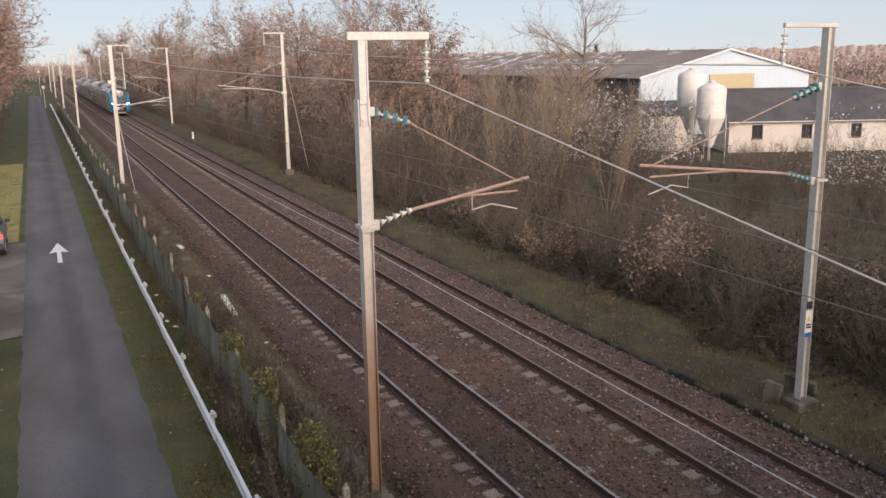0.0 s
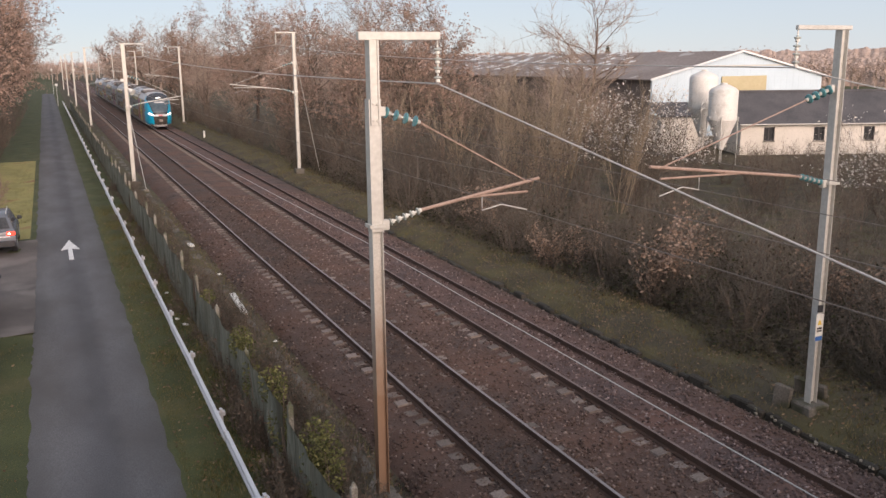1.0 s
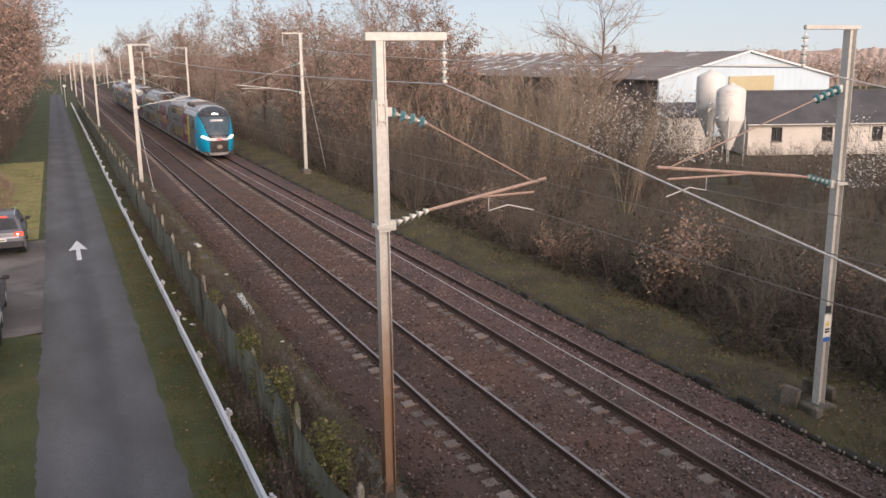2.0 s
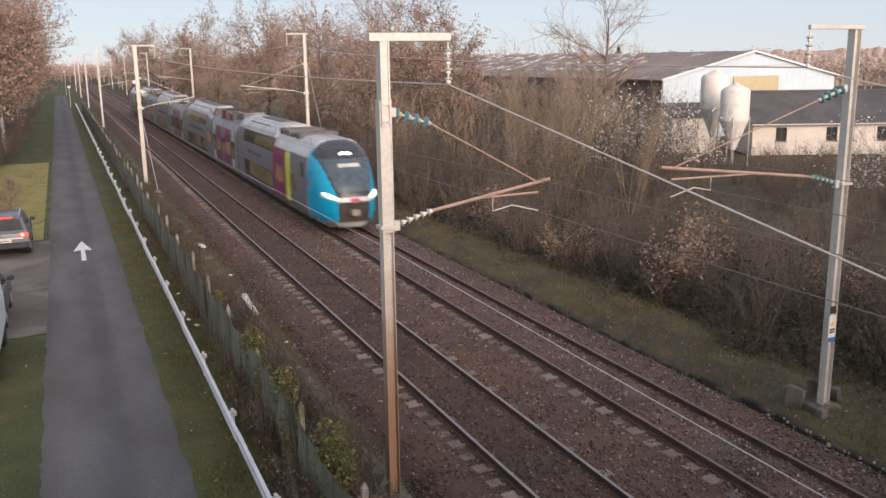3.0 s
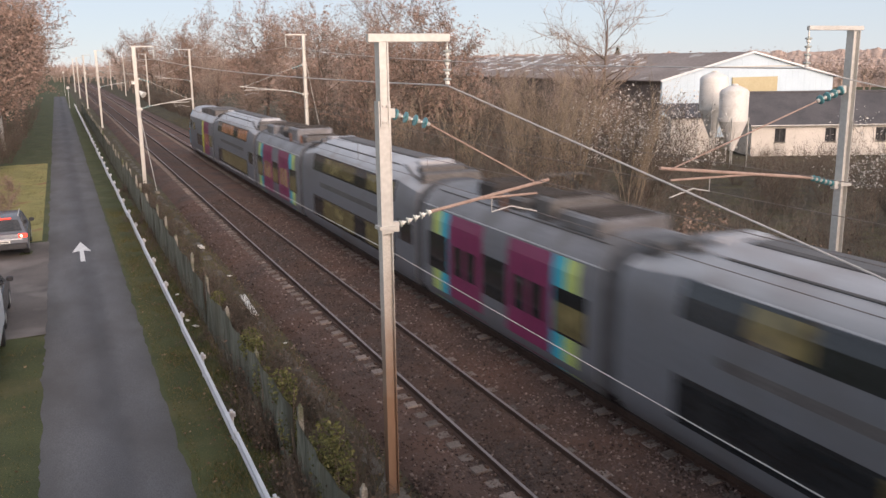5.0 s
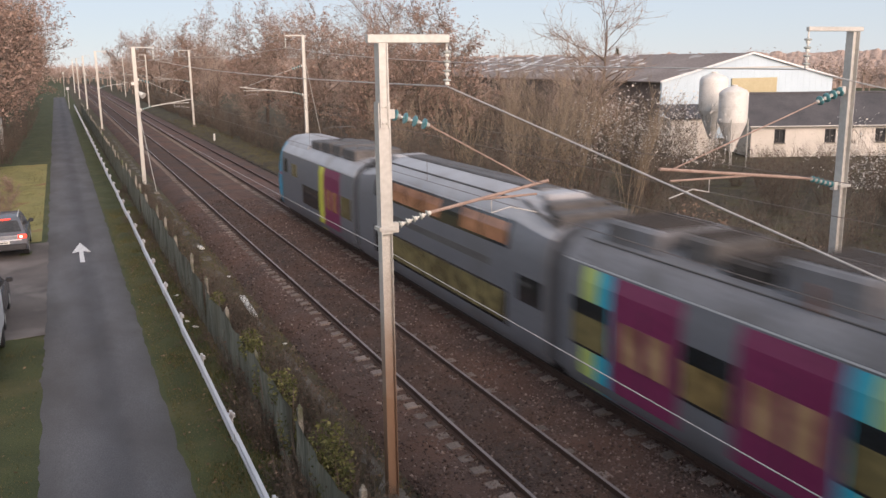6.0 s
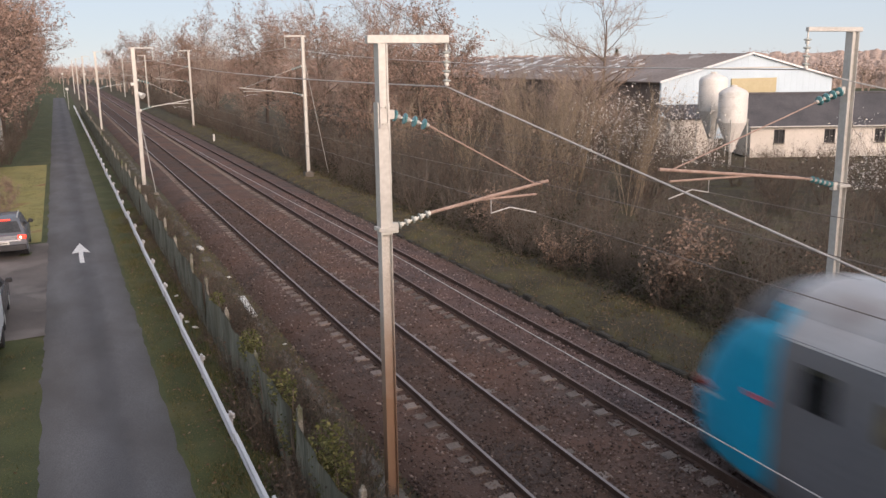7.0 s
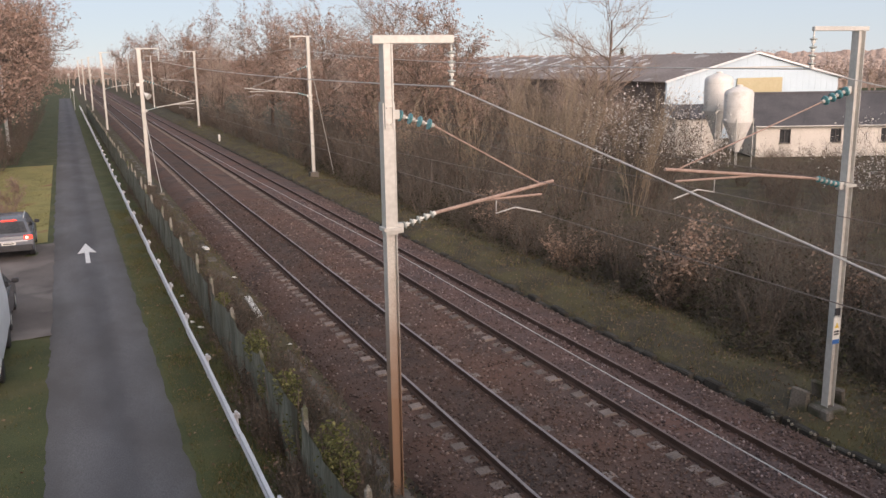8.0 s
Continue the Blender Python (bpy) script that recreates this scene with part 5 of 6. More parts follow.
def plant(name, label, category, rows, bark, twig, thick_levels, rng, leaves=0, leaf_size=0.05, leaf_mat=None, group="", leaf_min=0.35):
    root = thing(name, label, category, group=group)
    wood = [r for r in rows if r[4] < thick_levels]
    fine = [r for r in rows if r[4] >= thick_levels]
    ob = new("trunk", limb_mesh("trunk", wood, 5, bark))
    ob.parent = root
    ob = new("crown", limb_mesh("crown", fine, 3, twig, tips=True))
    ob.parent = root
    if leaves:
        tips = np.array([r[1] for r in fine])
        top = tips[:, 2].max()
        tips = tips[tips[:, 2] > top * leaf_min]
        pick = tips[rng.integers(0, len(tips), leaves)] + rng.normal(0, leaf_size * 1.4, (leaves, 3))
        ob = new("leaves", leaf_mesh("leaves", rng, pick, leaf_size, leaf_mat))
        ob.parent = root
    return root


def shrub_stems(rng, n, height, spread):
    out = []
    for _ in range(n):
        a, q = rng.random() * 6.283, rng.random() ** 0.5
        lean = rng.uniform(0.05, 0.45)
        out.append(((0.5 * q * math.cos(a), 0.5 * q * math.sin(a), -0.3), (lean * math.cos(a) * spread, lean * math.sin(a) * spread, 1), height * rng.uniform(0.65, 1.0), rng.uniform(0.018, 0.04)))
    return out


def make_plants():
    rng = np.random.default_rng(21)
    kinds = {}
    brush = [dict(seg=4, bend=0.1, lift=0.02, kids=3, keep=0.62, ratio=0.34, bare=0, thin=0.009), dict(seg=2, bend=0.16, lift=0.05, kids=2, keep=0.6, ratio=0.6, thin=0.009), dict(seg=1, bend=0.2, lift=0.05)]
    for k in range(3):
        r = sprout(rng, shrub_stems(rng, 14, 4.6, 1.2), brush)
        kinds["brush", k] = plant("shrub", "dense bare brown shrub on the railway bank", "shrub", r, M_BARK, M_TWIG, 1, rng, 250, 0.045, M_DEADLEAF, "bank shrubs")
    for k in range(2):
        r = sprout(rng, shrub_stems(rng, 13, 4.0, 1.3), brush)
        kinds["leafy", k] = plant("shrub", "tangled shrub with withered brown leaves", "shrub", r, M_BARK, M_TWIG, 1, rng, 850, 0.055, M_DEADLEAF, "bank shrubs", 0.12)
    r = sprout(rng, shrub_stems(rng, 9, 3.3, 1.9), brush)
    kinds["beech", 0] = plant("beech_bush", "young beech bush holding pale withered leaves", "shrub", r, M_BARK, M_TWIG, 1, rng, 2400, 0.065, M_BEECH, "bank shrubs", 0.12)
    r = sprout(rng, shrub_stems(rng, 12, 6.6, 1.1), brush)
    kinds["clematis", 0] = plant("clematis_thicket", "bare thicket hung with white clematis seed fluff", "shrub", r, M_BARK, M_TWIG, 1, rng, 800, 0.075, M_FLUFF, "clematis thickets", 0.35)
    willow = [dict(seg=8, bend=0.05, lift=0.04, kids=2, keep=0.75, ratio=0.3, bare=2, thin=0.01), dict(seg=2, bend=0.1, lift=0.08, kids=3, keep=0.7, ratio=0.55, thin=0.008), dict(seg=1, bend=0.15, lift=0.05)]
    for k in range(2):
        r = sprout(rng, shrub_stems(rng, 9, 7.2, 1.0), willow)
        kinds["willow", k] = plant("coppice_tree", "tall pale multi-stemmed bare coppice", "tree", r, M_PALETWIG, M_PALETWIG, 1, rng, 0, group="bank coppice")
    tree = [dict(seg=8, bend=0.05, lift=0.03, kids=3, keep=0.45, ratio=0.42, bare=2, thin=0.03), dict(seg=4, bend=0.16, lift=0.05, kids=2, keep=0.55, ratio=0.5, thin=0.02), dict(seg=2, bend=0.2, lift=0.03, kids=3, keep=0.55, ratio=0.65, thin=0.018), dict(seg=1, bend=0.25, lift=0.02)]
    for k in range(3):
        r = sprout(rng, [((0, 0, -0.4), (0.03, 0.02, 1), 11.5, 0.2), ((0.25, 0.2, -0.3), (0.25, 0.2, 1), 8.5, 0.14)], tree)
        kinds["tree", k] = plant("bare_tree", "leafless tree with a fine reddish-brown crown", "tree", r, M_BARK, M_REDTWIG, 2, rng, 1500, 0.045, M_TREELEAF, "bare trees")
    for k in range(2):
        r = sprout(rng, [((0, 0, -0.4), (0.02, 0.02, 1), 12.5, 0.26)], tree)
        kinds["oak", k] = plant("oak_tree", "oak with russet withered leaves still on", "tree", r, M_BARK, M_TWIG, 2, rng, 6500, 0.11, M_OAKLEAF, "oak trees", 0.12)
    return kinds


def build_vegetation():
    kinds = make_plants()
    used = set()
    rng = random.Random(33)

    def put(kind, x, y, s=1.0, z=None, tall=1.0):
        n = max(k for q, k in kinds if q == kind) + 1
        key = (kind, rng.randrange(n))
        m = pose(x, y, (land(x) if z is None else z), rng.uniform(-4, 4), rng.uniform(-4, 4), rng.uniform(0, 360))
        src = kinds[key]
        if key in used:
            ob = copy_thing(src, m)
        else:
            ob = src
            used.add(key)
            ob.matrix_basis = m
        ob.scale = (s, s, s * tall)
        return ob

    # front row on the bank, low and tangled
    y = 10.0
    while y < 70:
        put(rng.choice(["leafy", "brush", "brush"]), 17.2 + rng.uniform(-0.5, 0.6) + (0.8 if y < 20 else 0), y, rng.uniform(0.4, 0.65))
        y += rng.uniform(2.6, 4.6)
    for row, (x, h0, h1, y0, y1, gap) in enumerate(((19.2, 0.8, 1.05, 9, 78, 2.7), (22.0, 0.95, 1.2, 10, 85, 3.2), (25.5, 1.0, 1.25, 12, 85, 5.4))):
        y = y0
        while y < y1:
            put(rng.choice(["brush", "brush", "leafy"]), x + rng.uniform(-0.9, 0.9), y, rng.uniform(h0, h1) * (0.85 if y < 21 else 0.66 if y < 38 else 1.0))
            y += gap * rng.uniform(0.75, 1.25)
    # a low beech with pale leaves on the bank
    root = kinds["beech", 0]
    root.matrix_basis = pose(18.6, 23.4, land(18.6), 0, 0, 40)
    used.add(("beech", 0))
    for x, y in ((-3.5, 46.5), (-3.4, 50.5), (-3.3, 55.0), (-3.2, 60.0)):
        put("beech", x, y, 0.36)
    put("beech", 17.6, 27.8, 0.62)
    put("beech", 19.0, 36.0, 0.8)
    put("beech", 22.0, 17.0, 0.95)
    for x, y, s in ((33.8, 45.3, 1.0), (36.5, 44.0, 0.95), (31.5, 47.8, 0.9), (38.6, 32.2, 0.85), (40.2, 31, 0.85), (35.2, 47.5, 0.95)):
        put("clematis", x, y, s)
    # pale coppice clumps
    for x, y, s in ((26.5, 43, 1.2), (28, 45.5, 1.15), (25.2, 45, 1.05), (30.5, 42, 1.1), (27, 48, 1.1), (23, 49, 0.95), (21, 56, 0.9)):
        put("willow", x, y, s)
    # scrub and small trees between the bank and the farm
    for x, y, s in ((36, 47, 1.1), (40, 52, 1.15), (44, 58, 1.2), (38, 60, 1.2), (33, 55, 1.1), (47, 66, 1.25), (41, 70, 1.3), (35, 66, 1.2), (50, 74, 1.3), (45, 80, 1.35), (38, 78, 1.3), (53, 84, 1.35), (48, 92, 1.4), (41, 90, 1.35),
                    (56, 94, 1.4), (50, 104, 1.45), (43, 102, 1.4), (57, 108, 1.45), (35, 92, 1.3), (47, 116, 1.5), (54, 122, 1.5), (40, 40, 0.8), (33, 44, 1.0), (46, 45, 0.62), (44, 40, 0.7), (47, 42, 0.62), (43, 36, 0.7), (50, 47, 0.52), (52, 59, 0.4), (56, 57, 0.36), (60, 55, 0.4), (64, 53, 0.36), (68, 51, 0.38)):
        put(rng.choice(["brush", "leafy", "brush"]), x, y, s * 1.15)
    for x, y, s in ((48, 68, 0.42), (44, 73, 0.5), (40, 83, 0.55), (52, 98, 0.55), (36, 104, 0.7), (44, 112, 0.7)):
        put("tree", x, y, s)
    for x, y, s in ((45, 49, 0.6), (48, 50, 0.62), (51, 51, 0.6), (53.5, 50, 0.62), (56, 49, 0.6), (58, 47, 0.62), (50, 44, 0.64), (54, 44, 0.62), (47, 38, 0.72), (51, 39, 0.7), (55, 41, 0.66), (43, 44, 0.7), (46, 54, 0.66), (49, 57, 0.62), (42, 33, 0.72), (46, 33, 0.74), (38, 27, 0.78), (41, 28, 0.8)):
        put(rng.choice(["leafy", "brush", "leafy"]), x, y, s * 1.08)
    for x, y, s in ((47, 77, 0.6), (51, 82, 0.62), (43, 68, 0.52), (54, 86, 0.62), (46, 88, 0.7), (49, 71, 0.5), (41, 75, 0.6)):
        put("tree", x, y, s)
    for x, y, s in ((57, 80, 1.2), (59, 86, 1.3), (61, 93, 1.35), (60, 101, 1.4), (61, 110, 1.45), (59, 120, 1.5), (60, 130, 1.5), (56, 78, 1.1)):
        put("leafy", x, y, s)
    for x, y in ((26, 20), (29.5, 22), (33, 24), (28, 27), (32, 29), (36, 31), (30, 33), (35, 36), (26, 32), (39, 38), (33, 40), (24.5, 26), (28, 37), (37, 25)):
        put("brush", x, y, rng.uniform(0.55, 0.72))
    # trees by the line further on
    for x, y, s in ((21, 62, 0.55), (24, 70, 0.68), (20, 76, 0.58), (28, 79, 0.78), (22, 86, 0.7), (30, 90, 0.8), (19, 95, 0.5), (25, 100, 0.76), (21, 108, 0.66), (31, 106, 0.86), (24, 118, 0.8),
                    (19.5, 122, 0.6), (28, 128, 0.88), (22, 137, 0.78), (31, 142, 0.92), (20, 150, 0.7), (26, 158, 0.9), (21, 170, 0.8), (29, 178, 1.0), (20, 190, 0.8), (25, 203, 0.95), (21, 220, 0.85), (27, 238, 1.0), (20, 255, 0.85), (24, 280, 1.0), (20, 305, 0.9)):
        put(rng.choice(["tree", "tree", "tree", "oak"]), x, y, s * 1.14)
    for x, y, s in ((27, 66, 0.66), (34, 84, 0.85), (33, 73, 0.78)):
        put("oak", x, y, s * 1.12)
    put("tree", 42, 63, 1.12)
    put("tree", 31, 84, 1.15)
    put("tree", 27, 96, 1.05)
    put("tree", 35, 96, 1.2)
    y = 80
    while y < 230:
        put(rng.choice(["brush", "leafy"]), 17.8 + rng.uniform(-0.6, 0.8), y, rng.uniform(0.6, 0.95))
        y += 3.6
    # the wood on the other side of the lane
    for x, y, s in ((-7.5, 74, 1.0), (-5.4, 84, 0.9), (-9, 90, 1.15), (-5.2, 97, 1.0), (-8, 108, 1.1), (-5.0, 116, 1.0), (-5.4, 132, 1.05), (-8.6, 124, 1.15), (-5.2, 150, 1.05), (-5.4, 172, 1.1), (-5, 196, 1.05), (-9, 160, 1.2), (-8, 66, 0.8), (-5, 222, 1.1)):
        put("oak", x, y, s)
    for x, y in ((-6.6, 68), (-8.2, 71), (-5.2, 74), (-7, 79), (-4.8, 83), (-4.6, 95), (-4.4, 110), (-4.4, 78), (-4.2, 90), (-3.9, 104), (-3.8, 120), (-3.8, 140), (-5.5, 70)):
        put("leafy", x, y, 0.75)
    for key, ob in kinds.items():
        if key not in used:
            for o in [*ob.children_recursive, ob]:
                bpy.data.objects.remove(o)


def scatter(name, label, category, rng, spots, leaf_mat, leaf_size, leaves):
    """Many small tangled clumps joined into one stuff object. spots: x, y, z, height, spread."""
    weed = [dict(seg=3, bend=0.14, lift=0.0, kids=3, keep=0.6, ratio=0.45, thin=0.006), dict(seg=1, bend=0.2, lift=0.0, kids=3, keep=0.55, ratio=0.65, thin=0.005), dict(seg=1, bend=0.25, lift=-0.02)]
    protos = [sprout(rng, [(p, w, l / 4.6, 0.009) for p, w, l, _ in shrub_stems(rng, 8, 4.6, 1.6)], weed) for _ in range(5)]
    packs = [tuple(np.array([r[i] for r in rows]) for i in range(5)) for rows in protos]
    rows, tips = [], []
    for x, y, z, h, w in spots:
        a0, b0, ra, rb, lev = packs[rng.integers(len(packs))]
        t = rng.random() * 6.283
        m = np.array(((math.cos(t) * w, -math.sin(t) * w, 0), (math.sin(t) * w, math.cos(t) * w, 0), (0, 0, h)))
        o = np.array((x, y, z))
        p, q = a0 @ m.T + o, b0 @ m.T + o
        k = 0.6 + 0.4 * h
        rows += list(zip(p, q, ra * k, rb * k, lev))
        tips.append(q[rng.integers(0, len(q), leaves)] + rng.normal(0, 0.05, (leaves, 3)))
    root = thing(name, label, category, kind="stuff")
    ob = new("stalks", limb_mesh("stalks", rows, 3, M_TWIG, tips=True))
    ob.parent = root
    ob = new("leaves", leaf_mesh("leaves", rng, np.concatenate(tips), leaf_size, leaf_mat))
    ob.parent = root


def build_undergrowth():
    rng = np.random.default_rng(41)
    spots = []
    for _ in range(300):
        y = 9 + 58 * rng.random() ** 1.25
        x = 16.9 + 0.35 * math.sin(y * 0.7) + 5.5 * rng.random() ** 1.3
        spots.append((x, y, land(x) - 0.05, rng.uniform(0.7, 1.1) + 0.28 * (x - 16.9), rng.uniform(1.1, 1.9)))
    for _ in range(70):
        x, y = rng.uniform(18.2, 27), rng.uniform(9, 25)
        spots.append((x, y, land(x) - 0.05, rng.uniform(1.9, 3.0), rng.uniform(1.6, 2.3)))
    scatter("bank_undergrowth", "dark tangled bramble undergrowth on the railway bank", "undergrowth", rng, spots, M_BRAMBLE, 0.062, 110)
    spots = []
    for _ in range(120):
        y = 9 + 50 * rng.random() ** 1.2
        x = 2.95 + 0.3 * rng.random() if rng.random() < 0.35 else 3.65 + 0.9 * rng.random()
        spots.append((x, y, land(x) - 0.05, rng.uniform(0.3, 0.65) if x < 3.4 else rng.uniform(0.6, 1.3), rng.uniform(0.4, 0.8)))
    for _ in range(80):
        x, y = rng.uniform(3.55, 4.7), 9 + 22 * rng.random()
        spots.append((x, y, land(x) - 0.05, rng.uniform(0.9, 1.5), rng.uniform(0.45, 0.8)))
    for _ in range(45):
        x, y = rng.uniform(3.15, 3.42), 9 + 11 * rng.random()
        spots.append((x, y, land(x) - 0.05, rng.uniform(0.6, 1.25), rng.uniform(0.3, 0.5)))
    scatter("fence_weeds", "dead grey-brown weeds tangled along the fence", "weeds", rng, spots, M_DEADLEAF, 0.035, 60)


def build_far_woods():
    rng = np.random.default_rng(9)
    rows = []
    leaf = []
    def tree(x, y, h):
        base = np.array((x, y, land(min(x, 2500)) - 0.3))
        n = 20
        rows.append((base, base + (0, 0, h * 0.55), 0.22, 0.12, 0))
        for i in range(n):
            a, q = rng.random() * 6.283, rng.uniform(0.25, 0.6)
            p = base + (0, 0, h * q)
            tip = p + np.array((math.cos(a), math.sin(a), rng.uniform(0.5, 1.6))) * h * rng.uniform(0.14, 0.3)
            rows.append((p, tip, 0.09, 0.03, 1))
            for _ in range(6):
                leaf.append(tip + rng.normal(0, h * 0.045, 3))
                leaf.append((p + tip) / 2 + rng.normal(0, h * 0.045, 3))
    for _ in range(260):
        d = rng.uniform(225, 330)
        az = radians(rng.uniform(14, 62))
        tree(d * math.sin(az), d * math.cos(az), rng.uniform(9, 12.5))
    for _ in range(90):
        tree(rng.uniform(18, 60), rng.uniform(240, 420), rng.uniform(9, 14))
    for _ in range(60):
        tree(rng.uniform(-40, -6), rng.uniform(200, 420), rng.uniform(9, 14))
    for _ in range(60):
        tree(rng.uniform(-12, 20), rng.uniform(420, 520), rng.uniform(7, 11))
    ob = thing("far_woods", "far woodland of bare brown trees, haze put into its pale colours", "woodland", kind="stuff")
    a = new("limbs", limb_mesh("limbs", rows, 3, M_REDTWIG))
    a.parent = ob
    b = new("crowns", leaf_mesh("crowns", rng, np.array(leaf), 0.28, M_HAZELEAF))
    b.parent = ob
    # closed canopies further off, hummock by hummock
    g = Geo()
    for row, (d, top) in enumerate(((300, 6.6), (360, 8.0), (440, 9.6))):
        n = 700
        v = []
        for i in range(n + 1):
            az = radians(8 + 60 * i / n)
            h = top + 1.3 * noise.noise((i * 0.021, row * 7.1, 0)) + 1.1 * noise.noise((i * 0.13, row * 3.7, 2)) + 0.6 * noise.noise((i * 0.42, row, 5))
            for q, f in ((0, -0.55), (1.5, 0.45), (4, 0.8), (8, 1.0), (14, 0.9)):
                w = d + q + 1.5 * noise.noise((i * 0.3, f * 4, row))
                v.append((w * math.sin(az), w * math.cos(az), -3 + (h + 3) * max(f, 0) if f > 0 else -4))
        g.add(v, [(i * 5 + k, (i + 1) * 5 + k, (i + 1) * 5 + k + 1, i * 5 + k + 1) for i in range(n) for k in range(4)])
    part("canopy", g, M_HAZECANOPY, ob)


def blades(rng, n, x0, x1, y0, y1, h, lean=0.35):
    x, y = rng.uniform(x0, x1, n), y0 + (y1 - y0) * rng.random(n) ** 1.5
    z = np.array([land(q) for q in x]) - 0.02
    a = rng.random(n) * 6.283
    s = h * rng.uniform(0.4, 1.3, n)
    w = 0.008 + 0.006 * rng.random(n)
    base = np.stack([x, y, z], 1)
    side = np.stack([np.cos(a) * w, np.sin(a) * w, 0 * a], 1)
    tip = base + np.stack([rng.normal(0, lean, n) * s, rng.normal(0, lean, n) * s, s], 1)
    return np.stack([base - side, base + side, tip], 1)


def build_grass():
    rng = np.random.default_rng(3)
    for name, label, mat, beds in (
            ("verge_grass", "short damp winter grass along the lane", M_GRASS, [(26000, 1.68, 2.5, 8, 50, 0.06), (14000, 2.5, 3.4, 8, 50, 0.12), (18000, -6, -1.15, 9, 26.3, 0.06), (9000, -6, -1.25, 46.5, 75, 0.07)]),
            ("bank_grass", "rough mixed grass on the far bank", M_DRYGRASS, [(22000, 14.15, 17.5, 8, 60, 0.13), (6000, 3.7, 5.6, 8, 50, 0.16), (7000, 13.9, 17.5, 60, 130, 0.2)])):
        v = np.concatenate([blades(rng, *b) for b in beds])
        t = np.arange(len(v) * 3).reshape(-1, 3)
        ob = new(name, fast_mesh(name, v.reshape(-1, 3), t, mat))
        tagged(ob, label, "grass", kind="stuff")


def build_fallen_leaves():
    """Dead leaves strewn on the bank and along the lane's verge."""
    rng = np.random.default_rng(52)
    spots = []
    for n, x0, x1, y0, y1 in ((5200, 14.2, 18.5, 8, 62), (700, 1.7, 3.4, 8, 45), (120, -5.5, -1.2, 10, 26), (900, 3.7, 5.6, 9, 45)):
        x, y = rng.uniform(x0, x1, n), y0 + (y1 - y0) * rng.random(n) ** 1.4
        spots.append(np.stack([x, y, np.array([land(q) for q in x]) + 0.06], 1))
    ob = new("fallen_leaves", leaf_mesh("fallen_leaves", rng, np.concatenate(spots), 0.04, M_LITTERLEAF, 0.15))
    tagged(ob, "withered brown leaves strewn over grass and earth", "fallen leaves", kind="stuff")


def build_ivy():
    rng = np.random.default_rng(14)
    for x, y, z, rx, ry, rz, n in ((3.55, 19.3, 1.35, 0.3, 0.75, 0.4, 650), (3.6, 16.5, 1.3, 0.3, 0.6, 0.42, 520), (3.75, 13.6, 0.95, 0.4, 0.75, 0.75, 1300), (3.5, 13.0, 0.5, 0.3, 0.6, 0.5, 350), (3.45, 17.8, 1.0, 0.22, 0.5, 0.5, 260), (3.42, 15.2, 0.9, 0.22, 0.6, 0.5, 260), (3.55, 24.0, 1.3, 0.2, 0.5, 0.25, 160)):
        iv = thing("ivy", "clump of glossy green ivy over the fence", "ivy", pose(x, y, z - 0.1), "ivy clumps")
        q = rng.normal(0, 1, (n, 3))
        q = q / np.linalg.norm(q, axis=1, keepdims=True) * rng.random((n, 1)) ** 0.4 * np.array((rx, ry, rz))
        q[:, 2] -= 0.35 * rz * (np.abs(q[:, 1]) / ry) ** 2
        ob = new("leaves", leaf_mesh("leaves", rng, q, 0.038, M_IVY, 0.8))
        ob.parent = iv
        for a in np.linspace(-0.8, 0.8, 6):
            row = (np.array((0, a * ry, -z)), np.array((rng.uniform(-rx, rx) * 0.6, a * ry + rng.uniform(-0.3, 0.3), 0.2)), 0.02, 0.006, 0)
            ob = new("stem", limb_mesh("stem", [row], 5, M_BARK))
            ob.parent = iv


# air haze over the far woods is put into these two pale colours
M_HAZECANOPY = surface("haze_paled_canopy", (0.25, 0.185, 0.155), (0.46, 0.37, 0.32), 0.95, 0.25, 1.2, 0.0)
M_HAZELEAF = islands("haze_paled_twigs", [(0.4, 0.31, 0.27), (0.48, 0.38, 0.335), (0.55, 0.45, 0.4), (0.44, 0.345, 0.305)])


# ---- farm buildings ----
M_CLAD = surface("pale_blue_cladding", (0.44, 0.54, 0.61), (0.55, 0.65, 0.72), 0.6, 0.3, 6, 0.0)
M_SHEDROOF = surface("fibre_cement_roof", (0.17, 0.14, 0.125), (0.3, 0.255, 0.235), 0.85, 0.15, 3, 0.0, blotch=((0.42, 0.4, 0.38), 0.35, 0.6, 0.66))
M_DOORTAN = surface("tan_sliding_door", (0.42, 0.36, 0.22), (0.5, 0.44, 0.28), 0.7, 0.5, 8, 0.0)
M_SLATE = surface("dark_slate", (0.05, 0.05, 0.055), (0.11, 0.105, 0.11), 0.75, 0.6, 12, 0.004)
M_RENDER = surface("cream_render", (0.52, 0.49, 0.44), (0.66, 0.62, 0.565), 0.9, 0.6, 10, 0.002)
M_SILO = surface("white_silo_shell", (0.6, 0.58, 0.54), (0.75, 0.73, 0.69), 0.5, 0.8, 10, 0.0, blotch=((0.4, 0.37, 0.32), 0.8, 0.55, 0.75))
M_PANE = surface("dark_window_pane", (0.03, 0.033, 0.036), (0.06, 0.062, 0.066), 0.1, 2, 12, 0.0)


